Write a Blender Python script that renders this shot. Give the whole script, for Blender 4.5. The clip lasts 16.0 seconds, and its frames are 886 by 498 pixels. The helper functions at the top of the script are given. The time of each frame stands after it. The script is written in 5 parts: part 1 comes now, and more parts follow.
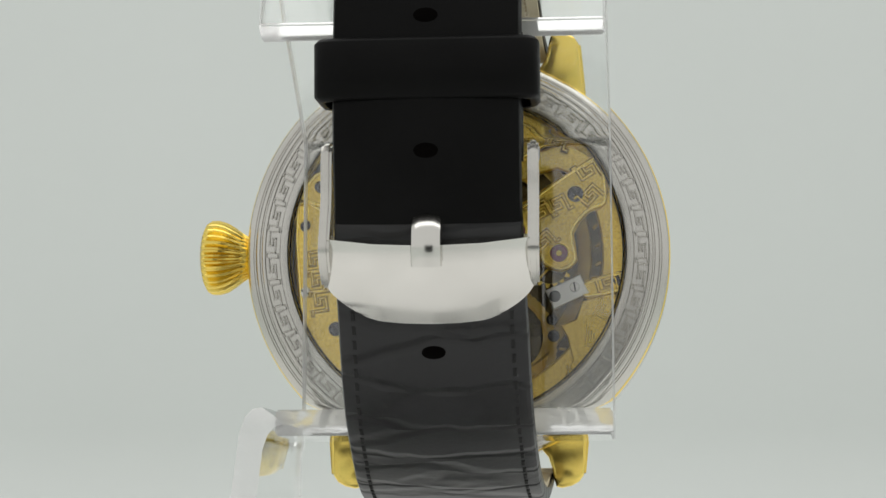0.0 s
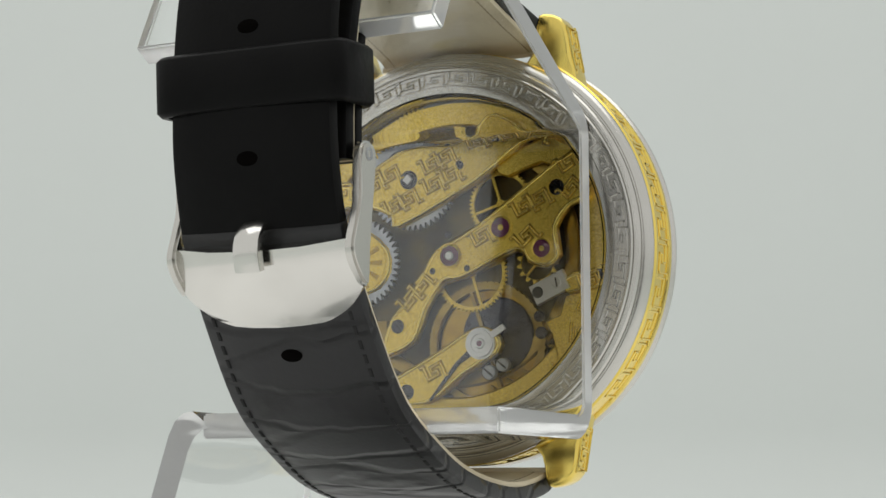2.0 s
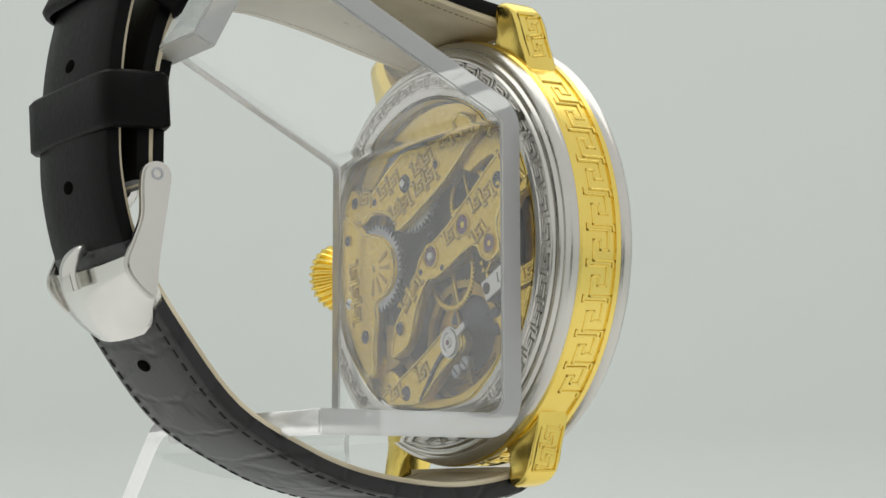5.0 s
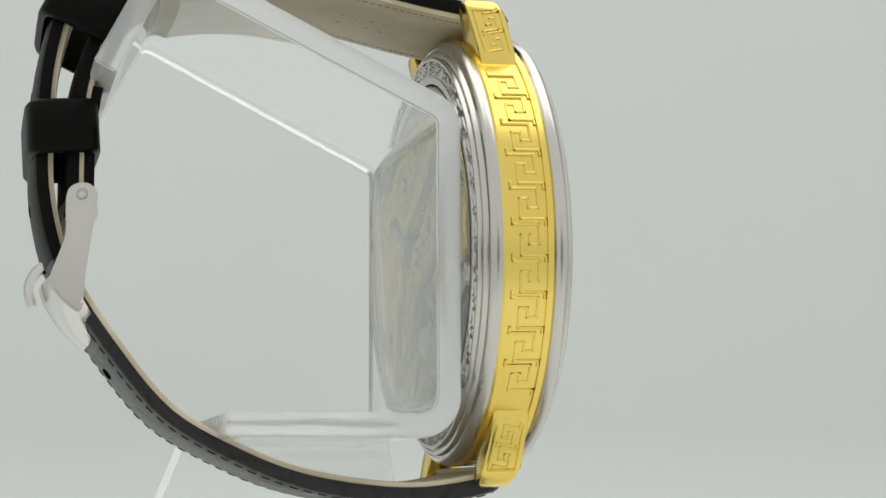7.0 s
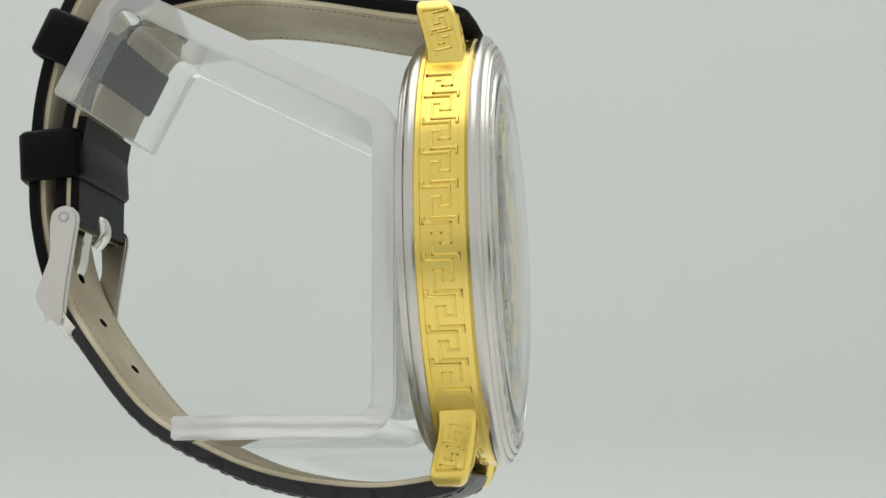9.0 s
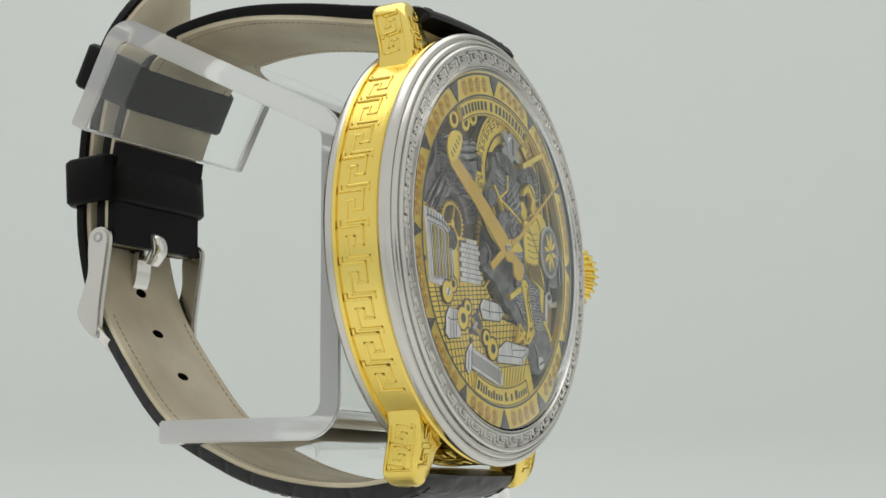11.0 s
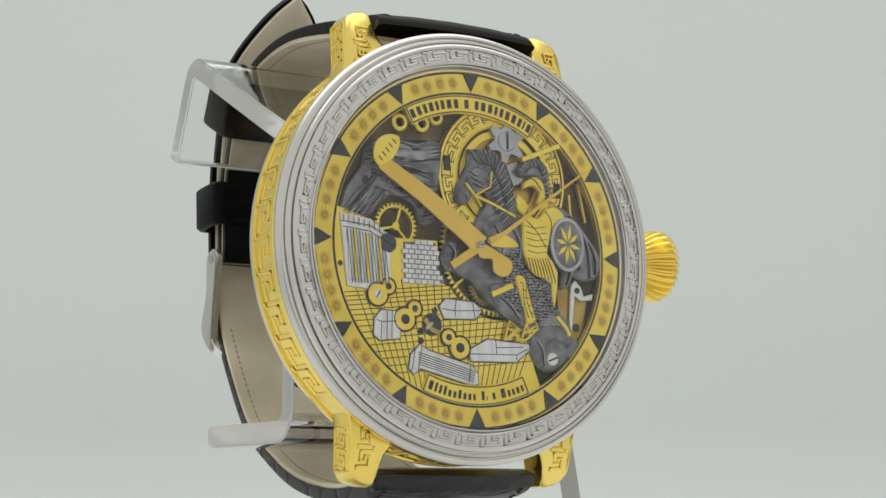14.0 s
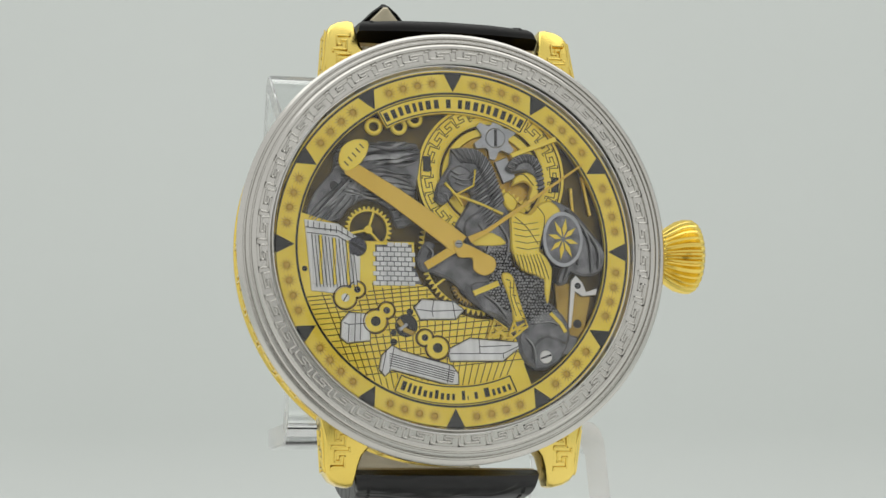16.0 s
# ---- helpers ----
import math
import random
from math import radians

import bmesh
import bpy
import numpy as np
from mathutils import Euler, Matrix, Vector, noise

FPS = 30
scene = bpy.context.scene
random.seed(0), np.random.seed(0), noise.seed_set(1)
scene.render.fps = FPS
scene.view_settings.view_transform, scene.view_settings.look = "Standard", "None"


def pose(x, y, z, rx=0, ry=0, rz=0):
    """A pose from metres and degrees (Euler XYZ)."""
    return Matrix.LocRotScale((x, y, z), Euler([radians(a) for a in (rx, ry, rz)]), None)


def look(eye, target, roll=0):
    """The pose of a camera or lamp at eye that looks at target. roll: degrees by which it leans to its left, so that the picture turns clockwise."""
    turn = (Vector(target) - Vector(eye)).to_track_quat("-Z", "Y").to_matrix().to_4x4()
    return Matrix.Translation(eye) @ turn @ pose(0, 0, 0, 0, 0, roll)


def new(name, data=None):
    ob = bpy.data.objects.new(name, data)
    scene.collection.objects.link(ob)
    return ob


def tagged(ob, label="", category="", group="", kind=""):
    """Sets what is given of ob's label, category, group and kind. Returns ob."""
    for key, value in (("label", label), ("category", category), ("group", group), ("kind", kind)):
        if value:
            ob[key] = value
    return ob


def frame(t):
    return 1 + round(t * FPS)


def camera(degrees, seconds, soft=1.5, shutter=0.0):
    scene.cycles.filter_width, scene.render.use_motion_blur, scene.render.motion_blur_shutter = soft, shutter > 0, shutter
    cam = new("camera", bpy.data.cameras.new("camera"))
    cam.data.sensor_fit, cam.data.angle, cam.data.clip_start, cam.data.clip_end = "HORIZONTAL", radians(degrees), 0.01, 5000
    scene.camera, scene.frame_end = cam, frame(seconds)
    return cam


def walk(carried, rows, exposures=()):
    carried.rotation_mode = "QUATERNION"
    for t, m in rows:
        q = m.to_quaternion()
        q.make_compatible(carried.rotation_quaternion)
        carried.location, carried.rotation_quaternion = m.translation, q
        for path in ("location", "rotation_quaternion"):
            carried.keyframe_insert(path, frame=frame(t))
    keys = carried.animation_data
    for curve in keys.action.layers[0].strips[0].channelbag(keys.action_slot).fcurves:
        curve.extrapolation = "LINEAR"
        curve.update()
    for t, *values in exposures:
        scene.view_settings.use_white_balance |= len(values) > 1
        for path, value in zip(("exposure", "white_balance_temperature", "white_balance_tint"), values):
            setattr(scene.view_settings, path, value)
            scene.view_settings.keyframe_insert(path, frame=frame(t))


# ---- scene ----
# All shapes of the watch and stand are written in millimetres round the dial's centre:
# x to three o'clock, y from the dial to the case back, z to twelve o'clock.
MM = 0.001
LIFT = 0.030                       # height of the lens over the table
CENTRE = Vector((-1.06, -6.3, 27.5))
CASE = CENTRE + Vector((0.36, 0, 0.35))   # the case sits a little off the dial
LEAN = Matrix.Translation(CENTRE * MM) @ Matrix.Rotation(radians(-1.65), 4, "X") @ Matrix.Translation(-CENTRE * MM)   # the watch head leans back on its stand
HEAD = Matrix.Identity(4)          # set to LEAN while the watch head is built
DISTANCE = 0.207

# ---- camera ----
cam = camera(26.94, 16.0, soft=1.5)
EYE = pose(0, -DISTANCE, LIFT, 97.78, 0.14, 0.28)
walk(cam, [(0.0, EYE), (16.0, EYE)])

# ---- light ----
world = bpy.data.worlds.new("tent")
world.use_nodes = True
scene.world = world
world.node_tree.nodes["Background"].inputs["Color"].default_value = (0.955, 0.96, 0.935, 1)
world.node_tree.nodes["Background"].inputs["Strength"].default_value = 0.75


def softbox(name, eye, target, sx, sy, watts, colour):
    data = bpy.data.lights.new(name, "AREA")
    data.shape, data.size, data.size_y, data.energy, data.color = "RECTANGLE", sx, sy, watts, colour
    ob = new(name, data)
    ob.matrix_world = look(eye, target)
    return ob


softbox("softbox_top", (0, 0.12, 0.66), (0, 0.10, 0.0), 0.85, 0.8, 2.4, (1, 0.995, 0.97))


# ---- materials ----
def material(name, base, metallic=0.0, rough=0.5, **more):
    m = bpy.data.materials.new(name)
    m.use_nodes = True
    n = m.node_tree.nodes["Principled BSDF"]
    n.inputs["Base Color"].default_value = (*base, 1)
    n.inputs["Metallic"].default_value = metallic
    n.inputs["Roughness"].default_value = rough
    for key, value in more.items():
        n.inputs[key.replace("_", " ")].default_value = value
    return m


def node(m, kind, **values):
    n = m.node_tree.nodes.new(kind)
    for key, value in values.items():
        n.inputs[key.replace("_", " ")].default_value = value
    return n


def vary(m, scale, dark, light, rough=None, bump=0.0, bump_scale=None, distance=0.0001, detail=5.0, stretch=None):
    """Noise on an object's own coordinates: two colours, a span of roughness, fine relief."""
    tree = m.node_tree
    p = tree.nodes["Principled BSDF"]
    where = tree.nodes.new("ShaderNodeTexCoord")
    source = where.outputs["Object"]
    if stretch:
        mapping = tree.nodes.new("ShaderNodeMapping")
        mapping.inputs["Scale"].default_value = stretch
        tree.links.new(source, mapping.inputs["Vector"])
        source = mapping.outputs["Vector"]
    broad = node(m, "ShaderNodeTexNoise", Scale=scale, Detail=detail)
    tree.links.new(source, broad.inputs["Vector"])
    ramp = tree.nodes.new("ShaderNodeValToRGB")
    ramp.color_ramp.elements[0].position, ramp.color_ramp.elements[1].position = 0.35, 0.65
    ramp.color_ramp.elements[0].color, ramp.color_ramp.elements[1].color = (*dark, 1), (*light, 1)
    tree.links.new(broad.outputs["Fac"], ramp.inputs["Fac"])
    tree.links.new(ramp.outputs["Color"], p.inputs["Base Color"])
    fine = node(m, "ShaderNodeTexNoise", Scale=bump_scale or scale * 8, Detail=4.0)
    tree.links.new(source, fine.inputs["Vector"])
    if rough:
        span = tree.nodes.new("ShaderNodeMapRange")
        span.inputs["To Min"].default_value, span.inputs["To Max"].default_value = rough
        tree.links.new(fine.outputs["Fac"], span.inputs["Value"])
        tree.links.new(span.outputs["Result"], p.inputs["Roughness"])
    if bump:
        relief = node(m, "ShaderNodeBump", Strength=bump, Distance=distance)
        tree.links.new(fine.outputs["Fac"], relief.inputs["Height"])
        tree.links.new(relief.outputs["Normal"], p.inputs["Normal"])
    return m


GOLD = vary(material("polished_gold", (0.95, 0.71, 0.18), 1.0, 0.16), 60, (0.86, 0.65, 0.15), (0.93, 0.73, 0.21), (0.17, 0.30), 0.06, 900, 0.00003)
DIAL_GOLD = vary(material("matte_dial_gold", (0.86, 0.66, 0.22), 1.0, 0.38), 300, (0.93, 0.71, 0.10), (1.0, 0.80, 0.15), (0.38, 0.54), 0.15, 5000, 0.00003)
MOVEMENT_GOLD = vary(material("engraved_gilt_brass", (0.80, 0.58, 0.2), 1.0, 0.3), 5200, (0.70, 0.46, 0.07), (1.0, 0.76, 0.17), (0.24, 0.42), 0.6, 2600, 0.00008)
STEEL = vary(material("polished_steel", (0.80, 0.79, 0.76), 1.0, 0.14), 80, (0.57, 0.557, 0.52), (0.64, 0.625, 0.588), (0.20, 0.30), 0.04, 1200, 0.00003)
# Lighter copy of the steel: the bright floor's reflection put into the buckle's colour.
LIT_STEEL = vary(material("lit_buckle_steel", (0.84, 0.83, 0.80), 1.0, 0.14), 80, (0.66, 0.645, 0.61), (0.75, 0.735, 0.70), (0.12, 0.2), 0.04, 1200, 0.00003)
SATIN_STEEL = vary(material("satin_steel", (0.72, 0.71, 0.69), 1.0, 0.3), 200, (0.66, 0.65, 0.63), (0.78, 0.77, 0.75), (0.24, 0.36), 0.1, 3000, 0.00003)
GREY_STEEL = vary(material("grey_gear_steel", (0.42, 0.43, 0.45), 1.0, 0.3), 400, (0.36, 0.37, 0.39), (0.48, 0.49, 0.51), (0.22, 0.4), 0.1, 3000, 0.00003)
GUNMETAL = vary(material("oxidised_silver", (0.12, 0.12, 0.13), 0.7, 0.45), 700, (0.13, 0.13, 0.14), (0.31, 0.31, 0.325), (0.35, 0.6), 0.5, 2500, 0.0001)
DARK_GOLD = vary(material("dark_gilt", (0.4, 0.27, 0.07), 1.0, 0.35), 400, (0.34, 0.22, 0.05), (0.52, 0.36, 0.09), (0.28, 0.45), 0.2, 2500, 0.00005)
# Dark brass for the plates behind the pierced dial and under the bridges.
DARK_BRASS = vary(material("dark_brass", (0.1, 0.07, 0.03), 0.9, 0.4), 250, (0.05, 0.036, 0.016), (0.20, 0.145, 0.05), (0.3, 0.55), 0.3, 1800, 0.0001)
HAND_GOLD = vary(material("satin_hand_gold", (0.78, 0.5, 0.12), 1.0, 0.4), 200, (0.80, 0.54, 0.09), (0.88, 0.61, 0.13), (0.38, 0.5), 0.1, 4000, 0.00002)
SILVER = vary(material("engraved_silver", (0.72, 0.72, 0.72), 1.0, 0.4), 400, (0.74, 0.74, 0.74), (0.9, 0.9, 0.9), (0.38, 0.55), 0.3, 2500, 0.00005, stretch=(3, 1, 0.4))
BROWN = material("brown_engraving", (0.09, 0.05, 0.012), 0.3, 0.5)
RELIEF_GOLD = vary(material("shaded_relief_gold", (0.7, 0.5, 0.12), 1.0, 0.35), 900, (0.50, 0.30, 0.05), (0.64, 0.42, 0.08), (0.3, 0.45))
PALE_OXIDE = vary(material("pale_oxidised_silver", (0.3, 0.3, 0.31), 0.8, 0.4), 900, (0.30, 0.30, 0.31), (0.50, 0.50, 0.51), (0.3, 0.5), 0.3, 3000, 0.00005)
INK = material("dark_engraving", (0.03, 0.03, 0.032), 0.2, 0.5)
BLACK = material("black_lacquer_and_holes", (0.012, 0.012, 0.013), 0.0, 0.35)
RUBY = material("ruby_jewel", (0.28, 0.07, 0.16), 0.0, 0.12)
BLUED = vary(material("dark_screw_steel", (0.05, 0.05, 0.06), 0.9, 0.25), 900, (0.04, 0.04, 0.05), (0.08, 0.08, 0.1), (0.2, 0.35))
GLASS = material("crystal_glass", (1, 1, 1), 0.0, 0.0, Transmission_Weight=1.0, IOR=1.4)
ACRYLIC = material("clear_acrylic", (0.985, 0.995, 0.99), 0.0, 0.015, Transmission_Weight=1.0, IOR=1.49)
# Near-black base, low specular: shade of the upright strap faces in the colour.
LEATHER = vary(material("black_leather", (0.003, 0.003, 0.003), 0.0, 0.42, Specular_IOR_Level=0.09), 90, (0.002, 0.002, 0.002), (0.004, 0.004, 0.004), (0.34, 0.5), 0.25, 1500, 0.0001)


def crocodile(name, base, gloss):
    """Leather with large soft scales: creases between cells, darkened in the colour, and a fine grain."""
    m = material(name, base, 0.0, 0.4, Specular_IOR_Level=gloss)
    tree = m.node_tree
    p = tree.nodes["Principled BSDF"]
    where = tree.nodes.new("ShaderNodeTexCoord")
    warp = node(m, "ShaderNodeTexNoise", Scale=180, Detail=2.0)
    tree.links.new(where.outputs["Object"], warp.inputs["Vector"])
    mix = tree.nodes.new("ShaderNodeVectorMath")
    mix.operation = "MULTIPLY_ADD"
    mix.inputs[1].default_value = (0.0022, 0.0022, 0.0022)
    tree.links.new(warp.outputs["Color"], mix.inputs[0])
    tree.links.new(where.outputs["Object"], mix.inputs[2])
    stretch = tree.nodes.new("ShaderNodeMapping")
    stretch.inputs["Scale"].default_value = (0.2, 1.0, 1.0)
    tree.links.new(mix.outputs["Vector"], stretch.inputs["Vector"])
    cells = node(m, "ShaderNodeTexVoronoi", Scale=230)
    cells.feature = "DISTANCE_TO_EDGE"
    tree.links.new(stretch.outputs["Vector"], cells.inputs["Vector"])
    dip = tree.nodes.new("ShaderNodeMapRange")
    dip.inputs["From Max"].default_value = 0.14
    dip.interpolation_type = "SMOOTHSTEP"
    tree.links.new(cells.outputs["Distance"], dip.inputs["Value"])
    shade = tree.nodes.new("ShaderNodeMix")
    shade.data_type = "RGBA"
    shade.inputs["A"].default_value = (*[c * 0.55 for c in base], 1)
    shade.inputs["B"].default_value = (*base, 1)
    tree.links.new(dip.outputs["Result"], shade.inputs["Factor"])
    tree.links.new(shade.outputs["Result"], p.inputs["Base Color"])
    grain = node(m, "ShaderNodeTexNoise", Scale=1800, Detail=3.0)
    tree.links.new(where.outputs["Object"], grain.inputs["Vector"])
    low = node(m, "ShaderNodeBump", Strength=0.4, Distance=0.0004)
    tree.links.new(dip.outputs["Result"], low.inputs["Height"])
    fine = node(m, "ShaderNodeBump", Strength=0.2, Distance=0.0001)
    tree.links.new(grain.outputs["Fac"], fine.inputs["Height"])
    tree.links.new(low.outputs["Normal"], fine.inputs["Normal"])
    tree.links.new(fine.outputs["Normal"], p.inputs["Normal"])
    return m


# Grained leather, greyer and glossier to paint in light from below.
CROC = crocodile("grained_leather_lit", (0.012, 0.012, 0.013), 0.42)
SAWN = vary(material("sawn_acrylic_edge", (0.98, 0.99, 0.985), 0.0, 0.2, Transmission_Weight=0.58, IOR=1.25), 60, (0.97, 0.98, 0.975), (1.0, 1.0, 1.0), (0.05, 0.25), 0.15, 700, 0.0003, stretch=(1, 0.12, 1))
LINING = vary(material("beige_lining_leather", (0.5, 0.42, 0.3), 0.0, 0.6), 90, (0.55, 0.47, 0.32), (0.72, 0.64, 0.47), (0.5, 0.7), 0.3, 2500, 0.0001)
HOLE = material("hole_shade", (0.002, 0.0017, 0.0015), 0.0, 0.9, Specular_IOR_Level=0.02)
SEAM = material("worn_brown_thread", (0.34, 0.27, 0.17), 0.0, 0.8)
THREAD = material("black_thread", (0.008, 0.008, 0.008), 0.0, 0.8)
PAPER = vary(material("white_paper", (0.8, 0.8, 0.8), 0.0, 0.9), 3, (0.645, 0.674, 0.656), (0.665, 0.694, 0.676))
WHITE = vary(material("white_lacquer", (0.88, 0.88, 0.87), 0.0, 0.4), 40, (0.86, 0.86, 0.85), (0.9, 0.9, 0.89), (0.35, 0.5))
RUBBER = material("matt_black_paint", (0.02, 0.02, 0.02), 0.0, 0.6)


# ---- mesh helpers ----
def part(name, bm, mat, parent, label="", smooth=35, offset=CENTRE):
    """Links a bmesh in millimetres as one mesh object under a thing or a part."""
    bmesh.ops.recalc_face_normals(bm, faces=bm.faces[:])
    mesh = bpy.data.meshes.new(name)
    bm.to_mesh(mesh)
    bm.free()
    return place(name, finish(mesh, mat, smooth, offset), parent, label)


def finish(mesh, mat, smooth=35, offset=CENTRE):
    mesh.transform(Matrix.Scale(MM, 4) @ Matrix.Translation(offset))
    if offset.length:
        mesh.transform(HEAD)
    mesh.materials.append(mat)
    if smooth:
        mesh.shade_smooth()
        mesh.set_sharp_from_angle(angle=radians(smooth))
    return mesh


def place(name, mesh, parent, label="", m=None):
    ob = new(name, mesh)
    ob.parent = parent
    if m is not None:
        ob.matrix_basis = HEAD @ m
    if label:
        ob["label"] = label
    return ob


def turned(profile, seg=96, centre=(0, 0), arc=(0, 360)):
    """A solid turned round the y axis; profile: (radius, y), a closed loop unless it ends on the axis."""
    bm = bmesh.new()
    full = arc[1] - arc[0] >= 360
    closed = profile[0][0] > 1e-6 or profile[-1][0] > 1e-6
    rings = []
    count = seg if full else seg + 1
    for k in range(count):
        a = radians(arc[0] + (arc[1] - arc[0]) * k / seg)
        rings.append([bm.verts.new((centre[0] + r * math.sin(a), y, centre[1] + r * math.cos(a))) for r, y in profile])
    n = len(profile)
    for k in range(count if full else count - 1):
        a, b = rings[k], rings[(k + 1) % count]
        for i in range(n if closed else n - 1):
            j = (i + 1) % n
            bm.faces.new((a[i], a[j], b[j], b[i]))
    if not full:
        bm.faces.new(rings[0])
        bm.faces.new(rings[-1][::-1])
    bmesh.ops.remove_doubles(bm, verts=bm.verts[:], dist=1e-4)
    return bm


def smooth_line(points, steps=6, closed=False):
    """A Catmull-Rom curve through the points."""
    n, out = len(points), []
    for i in range(n if closed else n - 1):
        p = [Vector(points[(i + k) % n] if closed else points[min(max(i + k, 0), n - 1)]) for k in (-1, 0, 1, 2)]
        for s in range(steps):
            t = s / steps
            out.append(0.5 * (2 * p[1] + (p[2] - p[0]) * t + (2 * p[0] - 5 * p[1] + 4 * p[2] - p[3]) * t * t
                              + (3 * p[1] - p[0] - 3 * p[2] + p[3]) * t ** 3))
    if not closed:
        out.append(Vector(points[-1]))
    return out


def plate(outline, y0, y1, bevel=0.0, bm=None):
    """A flat plate: an outline in x and z, from depth y0 (its shown face) to y1, with a bevelled front edge."""
    bm = bm or bmesh.new()
    pts = [Vector((p[0], p[1])) for p in outline]
    area = sum(a.x * b.y - b.x * a.y for a, b in zip(pts, pts[1:] + pts[:1]))
    if area < 0:
        pts.reverse()
    inner = pts
    if bevel:
        inner = []
        for i, p in enumerate(pts):
            a, b = (p - pts[i - 1]).normalized(), (pts[(i + 1) % len(pts)] - p).normalized()
            n = Vector((-a.y - b.y, a.x + b.x))
            inner.append(p + n.normalized() * bevel if n.length > 0.2 else p)
    step = bevel * (1 if y1 > y0 else -1)
    rows = [[bm.verts.new((p.x, y, p.y)) for p in line] for line, y in ((inner, y0), (pts, y0 + step), (pts, y1))]
    n = len(pts)
    bm.faces.new(rows[0])
    bm.faces.new(rows[2][::-1])
    for a, b in zip(rows, rows[1:]):
        for i in range(n):
            if (a[i].co - b[i].co).length > 1e-7:
                bm.faces.new((a[i], b[i], b[(i + 1) % n], a[(i + 1) % n]))
    if not bevel:
        bmesh.ops.remove_doubles(bm, verts=rows[0] + rows[1], dist=1e-6)
    return bm


def strip(points, width, y0, y1, bevel=0.0, bm=None):
    """A ribbon of one width along a line in x and z, as a plate."""
    pts = [Vector(p) for p in points]
    left, right = [], []
    for i, p in enumerate(pts):
        d = (pts[min(i + 1, len(pts) - 1)] - pts[max(i - 1, 0)]).normalized()
        w = width[i] if isinstance(width, (list, tuple)) else width
        n = Vector((-d.y, d.x)) * w / 2
        left.append(p + n)
        right.append(p - n)
    return plate(left + right[::-1], y0, y1, bevel, bm)


def circle(x, z, r, n=24):
    return [(x + r * math.sin(k * math.tau / n), z + r * math.cos(k * math.tau / n)) for k in range(n)]


def block(bm, a, b):
    """An upright box between two corners."""
    v = [bm.verts.new((x, y, z)) for x in (a[0], b[0]) for y in (a[1], b[1]) for z in (a[2], b[2])]
    for f in ((0, 1, 3, 2), (4, 6, 7, 5), (0, 4, 5, 1), (2, 3, 7, 6), (0, 2, 6, 4), (1, 5, 7, 3)):
        bm.faces.new([v[i] for i in f])


def sweep(path, half_width, out, inn, round_edge=0.35, camber=0.16):
    """A band across x along a path in y and z; out and inn: offsets from the path, to the left of its direction positive; width and offsets may be functions of 0..1."""
    bm, rows = bmesh.new(), []
    n = len(path)
    value = lambda v, t: v(t) if callable(v) else v
    for i, p in enumerate(path):
        t = i / (n - 1)
        d = (path[min(i + 1, n - 1)] - path[max(i - 1, 0)]).normalized()
        nrm = Vector((-d.y, d.x))
        w, o, k = value(half_width, t), value(out, t), value(inn, t)
        e = min(round_edge, abs(o - k) * 0.45)
        s = 1 if o > k else -1
        ring = []
        for x, h in ((-w + e, o), (-w + e * 0.3, o - s * e * 0.3), (-w, o - s * e), (-w, k), (w, k), (w, o - s * e), (w - e * 0.3, o - s * e * 0.3), (w - e, o),
                     (w * 0.5, o + camber * 0.75 * s), (0, o + camber * s), (-w * 0.5, o + camber * 0.75 * s)):
            q = p + nrm * h
            ring.append(bm.verts.new((x, q.x, q.y)))
        rows.append(ring)
    m = len(rows[0])
    for a, b in zip(rows, rows[1:]):
        for i in range(m):
            bm.faces.new((a[i], b[i], b[(i + 1) % m], a[(i + 1) % m]))
    bm.faces.new(rows[0][::-1])
    bm.faces.new(rows[-1])
    return bm


# ---- the setting ----
def sheet(name, outline, width, mat):
    """A seamless paper sweep: a profile in y and z drawn across x, in metres."""
    bm = bmesh.new()
    rows = [[bm.verts.new((x, y, z)) for x in (-width, width)] for y, z in outline]
    for a, b in zip(rows, rows[1:]):
        bm.faces.new((a[0], a[1], b[1], b[0]))
    mesh = bpy.data.meshes.new(name)
    bm.to_mesh(mesh)
    bm.free()
    mesh.materials.append(mat)
    mesh.shade_smooth()
    return new(name, mesh)


curve = [(0.73 + 0.07 * math.sin(a), 0.07 - 0.07 * math.cos(a)) for a in [math.pi / 2 * k / 16 for k in range(17)]]
tagged(sheet("backdrop", [(-0.9, 0.0), (0.0, 0.0)] + curve + [(0.80, 1.3)], 1.4, PAPER), "white seamless paper sweep behind and under the watch", "backdrop", kind="structure")

